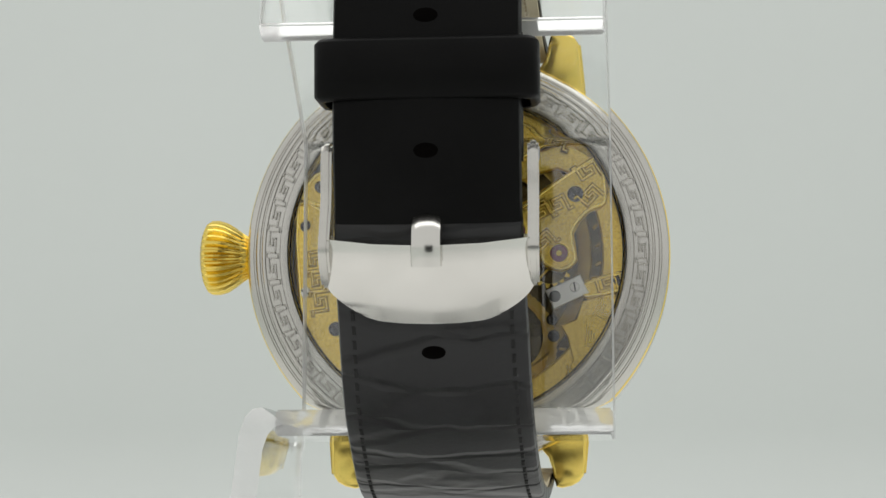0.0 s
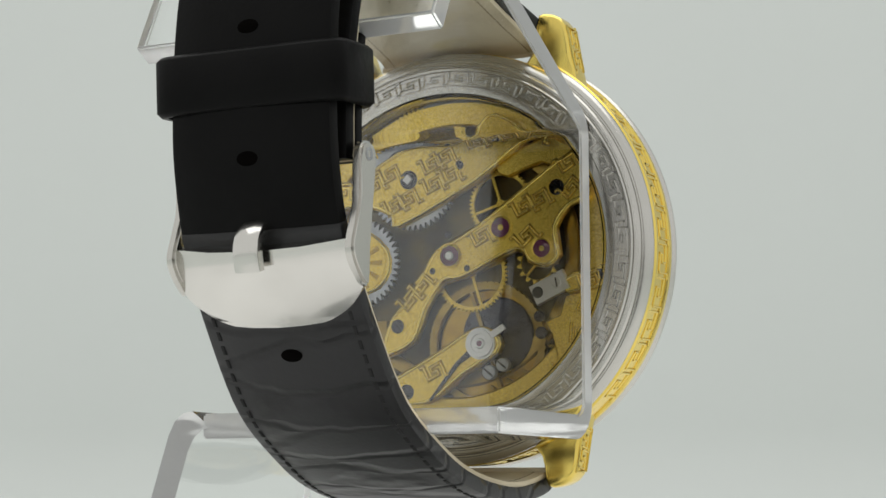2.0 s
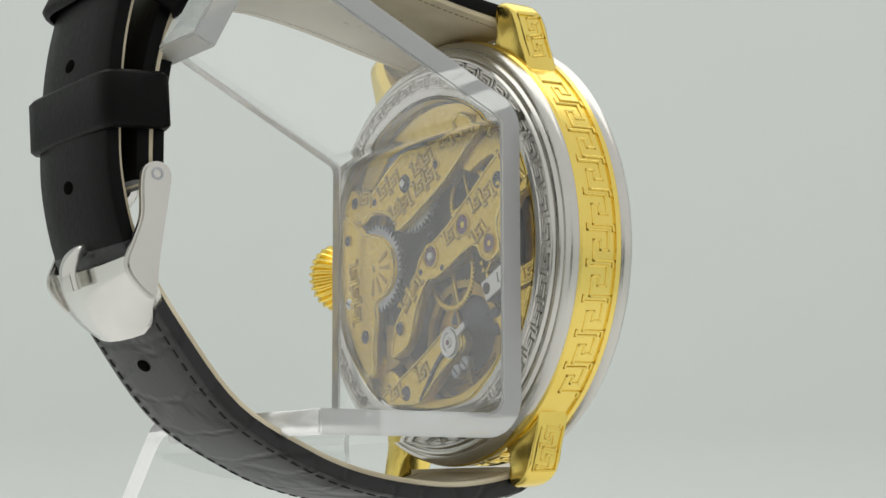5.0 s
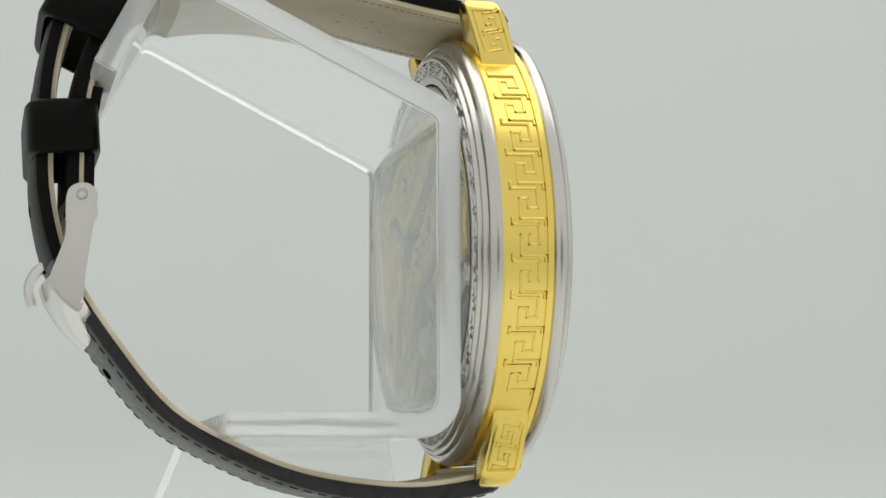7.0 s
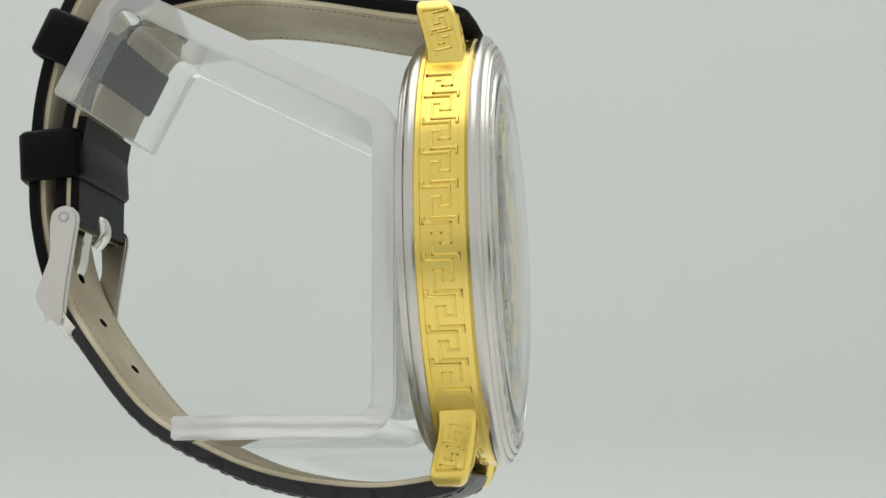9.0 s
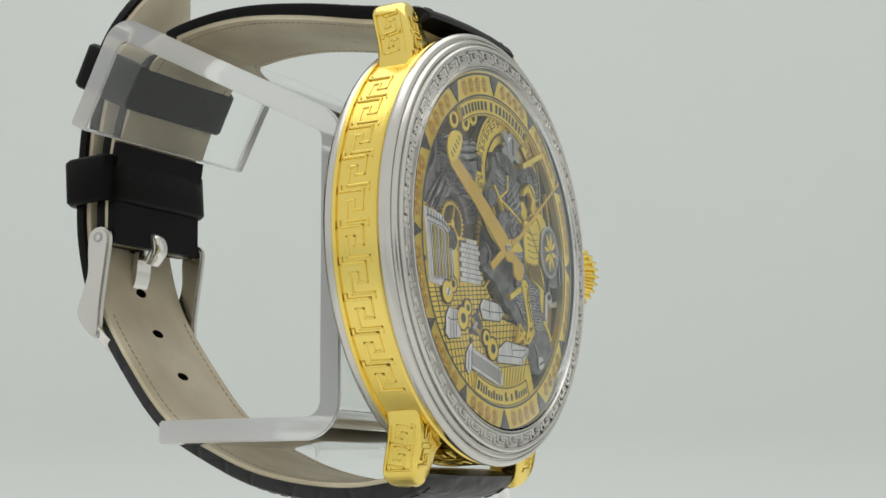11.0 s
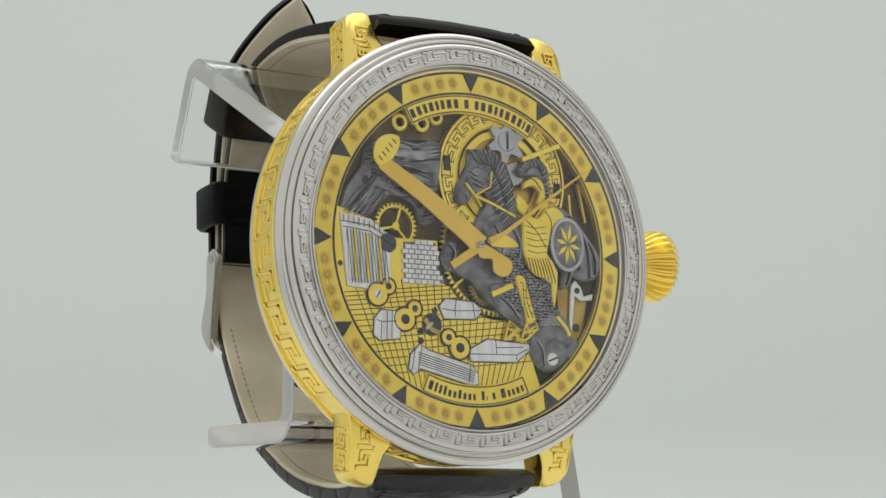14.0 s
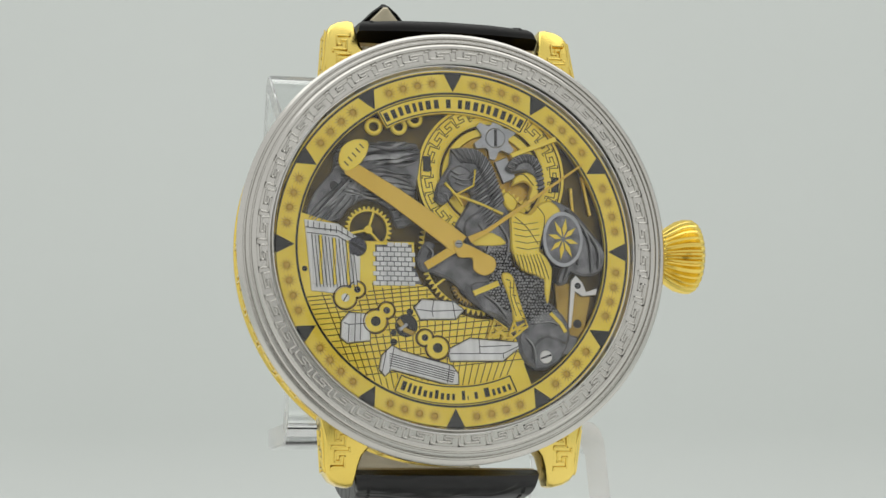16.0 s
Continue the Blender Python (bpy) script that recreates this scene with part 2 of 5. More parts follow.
# ---- the display stand ----
def build_stand():
    stand = new("display_stand")
    tagged(stand, "clear acrylic watch stand bent from thick sheet", "display stand")
    # corners of the bent sheet's middle line in y and z, each with its bending radius
    corners = [((33.7, -19.85), 0), ((11.2, -19.85), 3.0), ((11.2, 12.55), 2.4), ((40.6, 27.05), 2.2), ((46.4, 15.7), 0)]
    path = []
    for k, (c, r) in enumerate(corners):
        c = Vector(c)
        if not r:
            path.append(c)
            continue
        a, b = (Vector(corners[k - 1][0]) - c).normalized(), (Vector(corners[k + 1][0]) - c).normalized()
        half = a.angle(b) / 2
        centre = c + (a + b).normalized() * (r / math.sin(half))
        first, last = c + a * (r / math.tan(half)) - centre, c + b * (r / math.tan(half)) - centre
        for q in range(9):
            d = first.lerp(last, q / 8)
            path.append(centre + d.normalized() * r)
    bm, rows = bmesh.new(), []
    for i, p in enumerate(path):
        a = (p - path[max(i - 1, 0)]).normalized() if i else (path[1] - p).normalized()
        b = (path[min(i + 1, len(path) - 1)] - p).normalized() if i < len(path) - 1 else a
        n = Vector((-a.y - b.y, a.x + b.x)).normalized()
        q, r = p + n * 1.27, p - n * 1.27
        h = 17.0 - 1.0 * max(0, p.x - 12) / 35
        rows.append([bm.verts.new(c) for c in ((-h, q.x, q.y), (h, q.x, q.y), (h, r.x, r.y), (-h, r.x, r.y))])
    for a, b in zip(rows, rows[1:]):
        for i in range(4):
            bm.faces.new((a[i], b[i], b[(i + 1) % 4], a[(i + 1) % 4])).material_index = i % 2
    bm.faces.new(rows[0][::-1]).material_index = 1
    bm.faces.new(rows[-1]).material_index = 1
    bmesh.ops.recalc_face_normals(bm, faces=bm.faces[:])
    bmesh.ops.bevel(bm, geom=[e for e in bm.edges if e.is_manifold and e.calc_face_angle() > 0.9], offset=0.22, segments=2, affect="EDGES", material=1)
    part("cradle", bm, ACRYLIC, stand, "bent cradle plate with sawn white edges", smooth=30).data.materials.append(SAWN)
    # the leg: a plate that hangs from the cradle's side edge, leaning out to the foot
    bm, rows = bmesh.new(), []
    for x, z, y0, y1 in ((17.3, -19.0, 10.5, 33.6), (18.2, -19.2, 10.3, 33.9), (18.9, -20.0, 10.0, 34.3), (19.3, -21.4, 9.6, 34.8), (20.6, -49.5, 4.5, 46)):
        rows.append([bm.verts.new(c) for c in ((x + 0.4, y0, z + 0.7), (x + 0.4, y1, z + 0.7), (x - 1.9, y1, z - 1.0), (x - 1.9, y0, z - 1.0))])
    for a, b in zip(rows, rows[1:]):
        for i in range(4):
            bm.faces.new((a[i], b[i], b[(i + 1) % 4], a[(i + 1) % 4])).material_index = i % 2
    bm.faces.new(rows[0][::-1])
    bm.faces.new(rows[-1])
    part("leg", bm, ACRYLIC, stand, "leaning leg plate", smooth=30).data.materials.append(SAWN)
    bm = bmesh.new()
    block(bm, (-20, 2, -54.0), (21, 48, -51.0))
    bmesh.ops.recalc_face_normals(bm, faces=bm.faces[:])
    bmesh.ops.bevel(bm, geom=bm.edges[:], offset=0.4, segments=2, affect="EDGES")
    part("foot", bm, ACRYLIC, stand)
    return stand


stand = build_stand()


# unseen: a white disc added below to throw light up at the strap
def build_turntable():
    table = new("turntable")
    tagged(table, "unseen white round turntable under the acrylic stand, added to bounce light", "turntable")
    bm = turned([(0, 0), (150, 0), (152, 0.4), (152, 2.4), (151, 3.0), (0, 3.0)], 96)
    bmesh.ops.rotate(bm, verts=bm.verts[:], cent=(0, 0, 0), matrix=Matrix.Rotation(radians(90), 3, "X"))
    part("disc", bm, WHITE, table, "white bounce disc", offset=Vector())
    return table


turntable = build_turntable()


# ---- the filming camera behind the lens, mirrored in the polished case ----
def build_filming_camera():
    ob = new("filming_camera")
    tagged(ob, "black camera facing the turntable", "camera")
    bm = turned([(5, -228), (24, -228), (26, -226), (26, -214), (24, -212), (8, -212), (5, -214)], 48)
    part("lens_barrel", bm, RUBBER, ob, offset=Vector())
    bm = bmesh.new()
    block(bm, (-38, -262, -29), (38, -228.5, 30))
    bmesh.ops.recalc_face_normals(bm, faces=bm.faces[:])
    bmesh.ops.bevel(bm, geom=bm.edges[:], offset=6, segments=3, affect="EDGES")
    part("camera_body", bm, RUBBER, ob, offset=Vector())
    ob.matrix_basis = pose(0, 0, LIFT)
    return ob


build_filming_camera()


# ---- the watch ----
watch = new("wristwatch")
tagged(watch, "two-tone skeleton wristwatch, gold and steel case, black leather strap", "wristwatch")


def key_mesh(name, mat, pitch, height, line, rise, bend=0.0):
    """One turn of a Greek key as raised bars in the plane of u (along) and v (across), rising along -w; bent to a radius when given."""
    h, bm = height, bmesh.new()
    bars = (((1.0, 0.04), (1.0, 0.80)), ((1.0, 0.80), (0.42, 0.80)), ((0.42, 0.80), (0.42, 0.52)), ((0.42, 0.52), (0.70, 0.52)), ((0.70, 0.52), (0.70, 0.28)),
            ((0.70, 0.28), (0.10, 0.28)), ((0.10, 0.28), (0.10, 1.0)), ((0.10, 1.0), (-0.06, 1.0)), ((1.0, 0.04), (1.16, 0.04)))
    for (u0, v0), (u1, v1) in bars:
        e = line / 2
        lo = Vector((min(u0, u1) * pitch - pitch / 2, min(v0, v1) * h - h / 2))
        hi = Vector((max(u0, u1) * pitch - pitch / 2, max(v0, v1) * h - h / 2))
        rings = []
        for grow, y in ((e * 1.25, 0.06), (e * 1.1, -rise * 0.25), (e * 0.75, -rise * 0.8), (e * 0.35, -rise)):
            rings.append([bm.verts.new(c) for c in ((lo.x - grow, y, lo.y - grow), (hi.x + grow, y, lo.y - grow), (hi.x + grow, y, hi.y + grow), (lo.x - grow, y, hi.y + grow))])
        for a, b in zip(rings, rings[1:]):
            for i in range(4):
                bm.faces.new((a[i], a[(i + 1) % 4], b[(i + 1) % 4], b[i]))
        bm.faces.new(rings[-1])
    bmesh.ops.recalc_face_normals(bm, faces=bm.faces[:])
    mesh = bpy.data.meshes.new(name)
    bm.to_mesh(mesh)
    bm.free()
    return finish(mesh, mat, 0, Vector())


def around(angle, radius, y, out, origin=CENTRE):
    """The pose of a key on a circle: u runs round it, v along the normal or the radius; out: 'side' (on the band), 'front' or 'back' (on a face)."""
    a = radians(angle)
    radial, tangent, axis = Vector((math.sin(a), 0, math.cos(a))), Vector((math.cos(a), 0, -math.sin(a))), Vector((0, 1, 0))
    u, w, v = {"side": (tangent, -radial, -axis), "front": (tangent, axis, radial), "back": (-tangent, -axis, radial)}[out]
    m = Matrix((u, w, v)).transposed().to_4x4()
    m.translation = (radial * radius + axis * y + origin) * MM
    return m


def build_case():
    band = part("case_band", turned([(21.5, 1.7), (23.6, 1.7), (23.85, 1.95), (23.85, 2.55), (23.6, 2.62), (23.6, 6.5), (23.85, 6.57), (23.85, 7.0), (23.6, 7.25), (21.5, 7.25)], 128),
                GOLD, watch, "polished gold case band with Greek key relief", offset=CASE)
    key = key_mesh("meander_key", GOLD, 3.5, 3.6, 0.24, 0.11)
    for k in range(40):
        a = k * 9 + 4.5
        if min(abs((a % 180) - 36), abs((a % 180) - 144)) > 5:
            place("meander_key", key, band, m=around(a, 23.62, 4.56, "side", CASE))
    bezel = part("front_bezel", turned([(20.0, 2.2), (20.0, -0.1), (20.25, -0.58), (20.4, -0.62), (20.5, -0.36), (22.0, -0.2), (22.08, -0.44), (22.35, -0.47), (22.55, -0.32), (22.6, 0.1), (22.72, 0.12), (22.8, -0.1), (23.05, -0.08), (23.2, 0.12), (23.25, 0.5), (23.38, 0.52), (23.45, 0.35), (23.65, 0.38), (23.8, 0.45), (24.05, 0.8), (24.05, 1.2), (23.8, 1.6), (23.0, 2.2)], 160), STEEL, watch, "polished steel stepped bezel with Greek key relief", offset=CASE)
    key = key_mesh("meander_key", STEEL, 2.7, 1.2, 0.22, 0.13)
    for k in range(44):
        place("meander_key", key, bezel, m=around(k * 360 / 44 + 3, 21.25, -0.29, "front", CASE))
    back = part("back_bezel", turned([(18.5, 7.1), (18.5, 8.5), (18.8, 9.15), (18.95, 9.3), (19.3, 9.35), (19.7, 9.35), (19.8, 9.2), (21.35, 9.15), (21.45, 9.32), (21.7, 9.32), (21.85, 9.15), (21.9, 8.8), (22.05, 8.78), (22.12, 8.95), (22.4, 8.9), (22.6, 8.65), (22.65, 8.4), (22.8, 8.36), (22.9, 8.45), (23.3, 8.3), (23.6, 7.9), (23.7, 7.5), (23.6, 7.1)], 160),
                STEEL, watch, "polished steel case back ring with Greek key relief", offset=CASE)
    key = key_mesh("meander_key", STEEL, 2.65, 1.35, 0.2, 0.24)
    for k in range(43):
        place("meander_key", key, back, m=around(k * 360 / 43 + 3, 20.58, 9.17, "back", CASE))
    # crystals
    part("front_crystal", turned([(0, -1.95), (6, -1.88), (11, -1.72), (15, -1.45), (18, -1.1), (19.5, -0.8), (20.05, -0.5), (20.05, -0.1), (19.3, -0.35), (18, -0.75), (15, -1.1), (11, -1.38), (6, -1.53), (0, -1.6)], 96),
         GLASS, watch, "domed clear crystal", smooth=60, offset=CASE)
    part("back_crystal", turned([(0, 9.38), (18.7, 9.32), (18.5, 9.05), (0, 9.1)], 96), GLASS, watch, "flat clear glass", smooth=30, offset=CASE)
    # crown with flutes, turned about x
    bm = bmesh.new()
    rings, n = [], 28 * 4
    for x, r, f in ((23.2, 1.9, 0), (24.6, 1.9, 0), (24.7, 2.3, 0.02), (25.1, 2.55, 0.12), (25.6, 2.85, 0.28), (26.4, 3.45, 0.42), (27.3, 4.0, 0.5), (28.2, 4.26, 0.52), (29.0, 4.26, 0.48), (29.5, 3.95, 0.36), (29.85, 3.3, 0.16), (30.05, 2.6, 0.02), (30.1, 1.6, 0)):
        rings.append([bm.verts.new((x - 0.75, 4.5 + (r - f * (k % 4 in (0, 3))) * math.cos(k * math.tau / n), 0.1 + (r - f * (k % 4 in (0, 3))) * math.sin(k * math.tau / n))) for k in range(n)])
    for a, b in zip(rings, rings[1:]):
        for k in range(n):
            bm.faces.new((a[k], a[(k + 1) % n], b[(k + 1) % n], b[k]))
    bm.faces.new(rings[-1])
    part("crown", bm, GOLD, watch, "fluted gold winding crown", offset=CASE)
    # lugs: they lean back, narrow and round off towards the slanted tip
    outline = [(15.3, 16.0), (14.85, 18.2), (14.55, 19.8), (14.3, 21.6), (14.15, 23.6), (13.9, 24.8), (13.4, 25.5), (12.6, 25.95), (11.5, 26.2), (10.9, 26.05), (10.65, 25.2), (10.4, 24.0), (10.0, 22.8), (9.2, 21.9), (8.2, 21.2), (9.2, 18.8)]
    front = lambda z: 2.45 + 0.17 * max(0, z - 19.5) + 0.12 * max(0, z - 23.2) ** 1.6
    rear = lambda z: 6.35 + 0.24 * max(0, z - 19.5) - 0.3 * max(0, z - 24.8) ** 1.5
    key = key_mesh("meander_key", GOLD, 2.2, 2.2, 0.22, 0.09)
    small = key_mesh("meander_key", GOLD, 1.9, 2.0, 0.2, 0.09)
    for sx in (1, -1):
        for sz in (1, -1):
            bm = bmesh.new()
            rows = []
            for s, grow in ((0.0, -0.5), (0.02, -0.25), (0.07, -0.08), (0.16, 0.0), (0.84, 0.0), (0.93, -0.08), (0.98, -0.25), (1.0, -0.5)):
                ring = []
                for x, z in outline:
                    p = Vector((x, z))
                    p += (p - Vector((12.6, 22.0))).normalized() * grow
                    ring.append(bm.verts.new((sx * p.x, front(p.y) + (rear(p.y) - front(p.y)) * s, sz * p.y)))
                rows.append(ring)
            for a, b in zip(rows, rows[1:]):
                for i in range(len(a)):
                    bm.faces.new((a[i], b[i], b[(i + 1) % len(a)], a[(i + 1) % len(a)]))
            bm.faces.new(rows[0][::-1])
            bm.faces.new(rows[-1])
            lug = part("lug", bm, GOLD, watch, "curved gold lug with Greek key relief", smooth=50, offset=CASE)
            # a raised border and keys on the outer side and on the sloping front
            for y0, y1, z0, z1 in ((0.14, 0.14, 19.9, 24.5), (0.86, 0.86, 19.9, 24.5), (0.14, 0.86, 24.5, 24.5)):
                bm = bmesh.new()
                ends = []
                for q, z in ((y0, z0), (y1, z1)):
                    x = 14.55 - 0.1 * (z - 19.8)
                    ends.append(Vector((sx * x, front(z) + (rear(z) - front(z)) * q, sz * z)))
                d = (ends[1] - ends[0]).normalized()
                n = Vector((sx, 0, 0))
                c = d.cross(n) * 0.1
                v = [bm.verts.new(p) for e in ends for p in (e - c * 1.3 - n * 0.15, e - c * 0.6 + n * 0.1, e + c * 0.6 + n * 0.1, e + c * 1.3 - n * 0.15)]
                for f in ((0, 1, 5, 4), (1, 2, 6, 5), (2, 3, 7, 6), (3, 2, 1, 0), (4, 5, 6, 7), (0, 4, 7, 3)):
                    bm.faces.new([v[q] for q in f])
                part("border", bm, GOLD, lug, offset=CASE)
            for z in (21.05, 23.3):
                u = Vector((-sx * 0.1, 0.2, sz)).normalized() * -1
                w = Vector((-sx, 0, -sz * 0.1)).normalized()
                m = Matrix((u, w, u.cross(w))).transposed().to_4x4()
                m.translation = (Vector((sx * (14.55 - 0.1 * (z - 19.8)), (front(z) + rear(z)) / 2, sz * z)) + CASE) * MM
                place("meander_key", key, lug, m=m)
                slope = (front(z + 0.5) - front(z - 0.5))
                u = Vector((0, -slope, -sz)).normalized()
                w = Vector((0, 1, -sz * slope)).normalized()
                m = Matrix((u, w, u.cross(w))).transposed().to_4x4()
                m.translation = (Vector((sx * 12.4, front(z), sz * z)) + CASE) * MM
                place("meander_key", small, lug, m=m)


HEAD = LEAN
build_case()
HEAD = Matrix.Identity(4)


def build_strap():
    low = smooth_line([(3.2, -24.6), (3.8, -25.9), (6, -26.9), (12, -27.7), (18, -27.4), (25, -26.1), (31.3, -23.7), (39.2, -19.2), (45.4, -12.0), (50.2, -4.5), (52.4, 3), (52.8, 10), (52.3, 18), (50.4, 26), (47.8, 33.2), (44.6, 39.3)], 5)
    high = smooth_line([(2.6, 24.6), (3.4, 25.7), (6, 26.5), (12, 27.4), (20, 28.8), (28, 29.6), (35, 29.2), (41, 27.6), (45.6, 24.0), (48.2, 18.5), (49.5, 11), (49.6, 3.2)], 5)
    wide = lambda t: 10.4 - 2.0 * min(1, t * 1.6)
    tip = lambda t: wide(t) if t < 0.87 else max(0.6, 8.4 * max(0.0, 1 - ((t - 0.87) / 0.135) ** 1.6))
    thick = lambda t: -2.6 + 0.7 * min(1, t * 2.2)
    upper = part("upper_strap", sweep(high, wide, 0, lambda t: -thick(t) * -1 + 0.55, 0.5, 0.4), LEATHER, watch, "black leather strap half with beige lining")
    part("lining", sweep(high, lambda t: wide(t) - 0.15, lambda t: thick(t) + 0.0, lambda t: thick(t) + 0.6, 0.1), LINING, upper, "beige leather lining")
    split = 46
    # one strap in two tones: grained part lit, smooth tail shaded in the colour
    lower = part("lower_strap", sweep(low[:split + 1], lambda t: wide(t * 0.61), 0, lambda t: -thick(t * 0.61) - 0.55, 0.5, 0.4), CROC, watch, "black crocodile-grained leather strap half with holes, tone greyed as lit")
    part("smooth_shaded_tail", sweep(low[split:], lambda t: tip(0.613 + 0.387 * t), 0, 1.35, 0.9, 0.5), LEATHER, lower, "smooth black leather strap tail, shade put in its colour")
    part("lining", sweep(low, lambda t: max(0.3, tip(t) - 0.15 - 0.5 * min(1, max(0, t - 0.55) * 8)), lambda t: -thick(t), lambda t: -thick(t) - 0.6, 0.1), LINING, lower, "beige leather lining")
    # the folded end of the upper half, dark side in
    inner = high[-9:]
    part("folded_end", sweep(inner, lambda t: 8.45, lambda t: -1.8, lambda t: -2.9, 0.3), LEATHER, watch, "black folded strap end by the buckle")
    # stitches along both halves
    for line, owner, side, first, last in ((low, lower, -1, 4, 43), (high, upper, 1, 4, 40)):
        stitch = bmesh.new()
        run, total = [0.0], 0.0
        for a, b in zip(line, line[1:]):
            total += (b - a).length
            run.append(total)
        at = 2.0
        while at < total - 2:
            i = max(k for k in range(len(run)) if run[k] <= at)
            j = min(i + 1, len(line) - 1)
            if first <= i <= last:
                p = line[i].lerp(line[j], (at - run[i]) / max(1e-6, run[j] - run[i]))
                d = (line[j] - line[i]).normalized()
                n = Vector((-d.y, d.x)) * side
                for x in (-1, 1):
                    w = (wide(i / (len(line) - 1)) - 1.45) * x
                    c = p + n * 0.13
                    q = [Vector((w + u * 0.2 * x, *(c + d * v + n * h))) for u, v, h in ((-1, -0.55, -0.1), (1, -0.55, -0.1), (1, 0.55, -0.1), (-1, 0.55, -0.1), (-0.7, -0.4, 0.05), (0.7, -0.4, 0.05), (0.7, 0.4, 0.05), (-0.7, 0.4, 0.05))]
                    v = [stitch.verts.new(c) for c in q]
                    for f in ((4, 5, 6, 7), (0, 1, 5, 4), (1, 2, 6, 5), (2, 3, 7, 6), (3, 0, 4, 7), (3, 2, 1, 0)):
                        stitch.faces.new([v[k] for k in f])
            at += 1.55
        part("stitching", stitch, THREAD, owner, "black thread stitching")["kind"] = "stuff"
    # faint seams and stamped marks on the linings
    for line, owner, side, first, last in ((low, lower, 1, 8, 44), (high, upper, -1, 8, 44)):
        seam = bmesh.new()
        for i in range(first, last):
            t = i / (len(line) - 1)
            for part_of in (0.0, 0.5):
                p, q = line[i].lerp(line[i + 1], part_of), line[i].lerp(line[i + 1], part_of + 0.3)
                d = (q - p).normalized()
                n = Vector((-d.y, d.x)) * side
                for x in (-1, 1):
                    w = (wide(t) - 1.5) * x
                    a, b = p + n * (-thick(t) + 0.07), q + n * (-thick(t) + 0.07)
                    v = [seam.verts.new(c) for c in ((w - 0.1, *a), (w + 0.1, *a), (w + 0.1, *b), (w - 0.1, *b), (w - 0.1, *(a - n * 0.3)), (w + 0.1, *(a - n * 0.3)), (w + 0.1, *(b - n * 0.3)), (w - 0.1, *(b - n * 0.3)))]
                    for f in ((0, 1, 2, 3), (7, 6, 5, 4), (0, 4, 5, 1), (1, 5, 6, 2), (2, 6, 7, 3), (3, 7, 4, 0)):
                        seam.faces.new([v[k] for k in f])
        part("seam", seam, SEAM, owner, "faint brown seam in the lining")["kind"] = "stuff"
        stamp = bmesh.new()
        for k in range(8):
            i = (33 if owner == lower else 16) + (k % 4)
            t = i / (len(line) - 1)
            p, d = line[i], (line[i + 1] - line[i]).normalized()
            n = Vector((-d.y, d.x)) * side
            w = (1.6 if k < 4 else -1.0) - 0.25 * (k % 3)
            base = p + n * (-thick(t) + 0.14)
            v = [stamp.verts.new(c) for c in ((w - 0.14, *base), (w + 0.14, *base), (w + 0.14, *(base + d * 0.9)), (w - 0.14, *(base + d * 0.9)))]
            stamp.faces.new(v)
        part("stamp_bars", stamp, SEAM, owner, "faint brown stamped bars")["kind"] = "stuff"
    # punched holes, seen from both sides: raised ovals coloured dark as the holes' shade
    for i in (38.85, 42.5, 46.2, 50.2, 54.4, 58.4):
        k = int(i)
        p, d = low[k].lerp(low[k + 1], i - k), (low[k + 1] - low[k]).normalized()
        n = Vector((-d.y, d.x))
        bm = bmesh.new()
        rings = []
        for h, r in ((-0.56, 0.9), (-0.50, 1.1), (2.0, 1.1), (2.10, 0.9)):
            rings.append([bm.verts.new((r * math.cos(a), *(p + n * h + d * (0.62 * r * math.sin(a))))) for a in [q * math.tau / 16 for q in range(16)]])
        for a, b in zip(rings, rings[1:]):
            for q in range(16):
                bm.faces.new((a[q], a[(q + 1) % 16], b[(q + 1) % 16], b[q]))
        bm.faces.new(rings[0])
        bm.faces.new(rings[-1])
        part("punched_hole", bm, HOLE, lower, "dark raised oval in place of a strap hole")
    # keepers
    for y, z, lean, deep in ((50.0, 10.8, -4, 3.45), (47.8, 23.6, 25, 4.05)):
        bm = bmesh.new()
        rows = []
        for k in range(28):
            a = k * math.tau / 28
            c, s = math.cos(a), math.sin(a)
            px = 9.75 * math.copysign(abs(c) ** 0.25, c)
            py = deep * math.copysign(abs(s) ** 0.3, s)
            ring = []
            for w, g in ((-2.8, -0.5), (-2.8, 0), (-2.4, 0.35), (2.4, 0.35), (2.8, 0), (2.8, -0.5)):
                v = Vector((px * (1 + g / 9.75), py * (1 + g / deep), w))
                v.rotate(Euler((radians(lean), 0, 0)))
                ring.append(bm.verts.new(v + Vector((0, y, z))))
            rows.append(ring)
        for k in range(28):
            a, b = rows[k], rows[(k + 1) % 28]
            for i in range(6):
                bm.faces.new((a[i], b[i], b[(i + 1) % 6], a[(i + 1) % 6]))
        part("keeper", bm, LEATHER, watch, "black leather strap keeper", smooth=50)
    # buckle: a curved plate in lit-tone steel, with two arms in the plain steel
    path = smooth_line([(51.0, -4.9), (50.5, -6.4), (49.5, -8.0), (48.1, -9.6), (46.5, -11.0)], 10)
    half = lambda t: 9.75 if t < 0.45 else 9.75 - 4.6 * ((t - 0.45) / 0.55) ** 2.4
    bm = sweep(path, half, 0.65, -0.65, 0.5)
    for vert in bm.verts:
        k = min(1, abs(vert.co.x) / 9.75) ** 2
        vert.co.z += 0.9 * k
        vert.co.y -= 1.1 * k
    buckle = part("buckle", bm, LIT_STEEL, watch, "polished steel pin buckle")
    for sx in (1, -1):
        bm = bmesh.new()
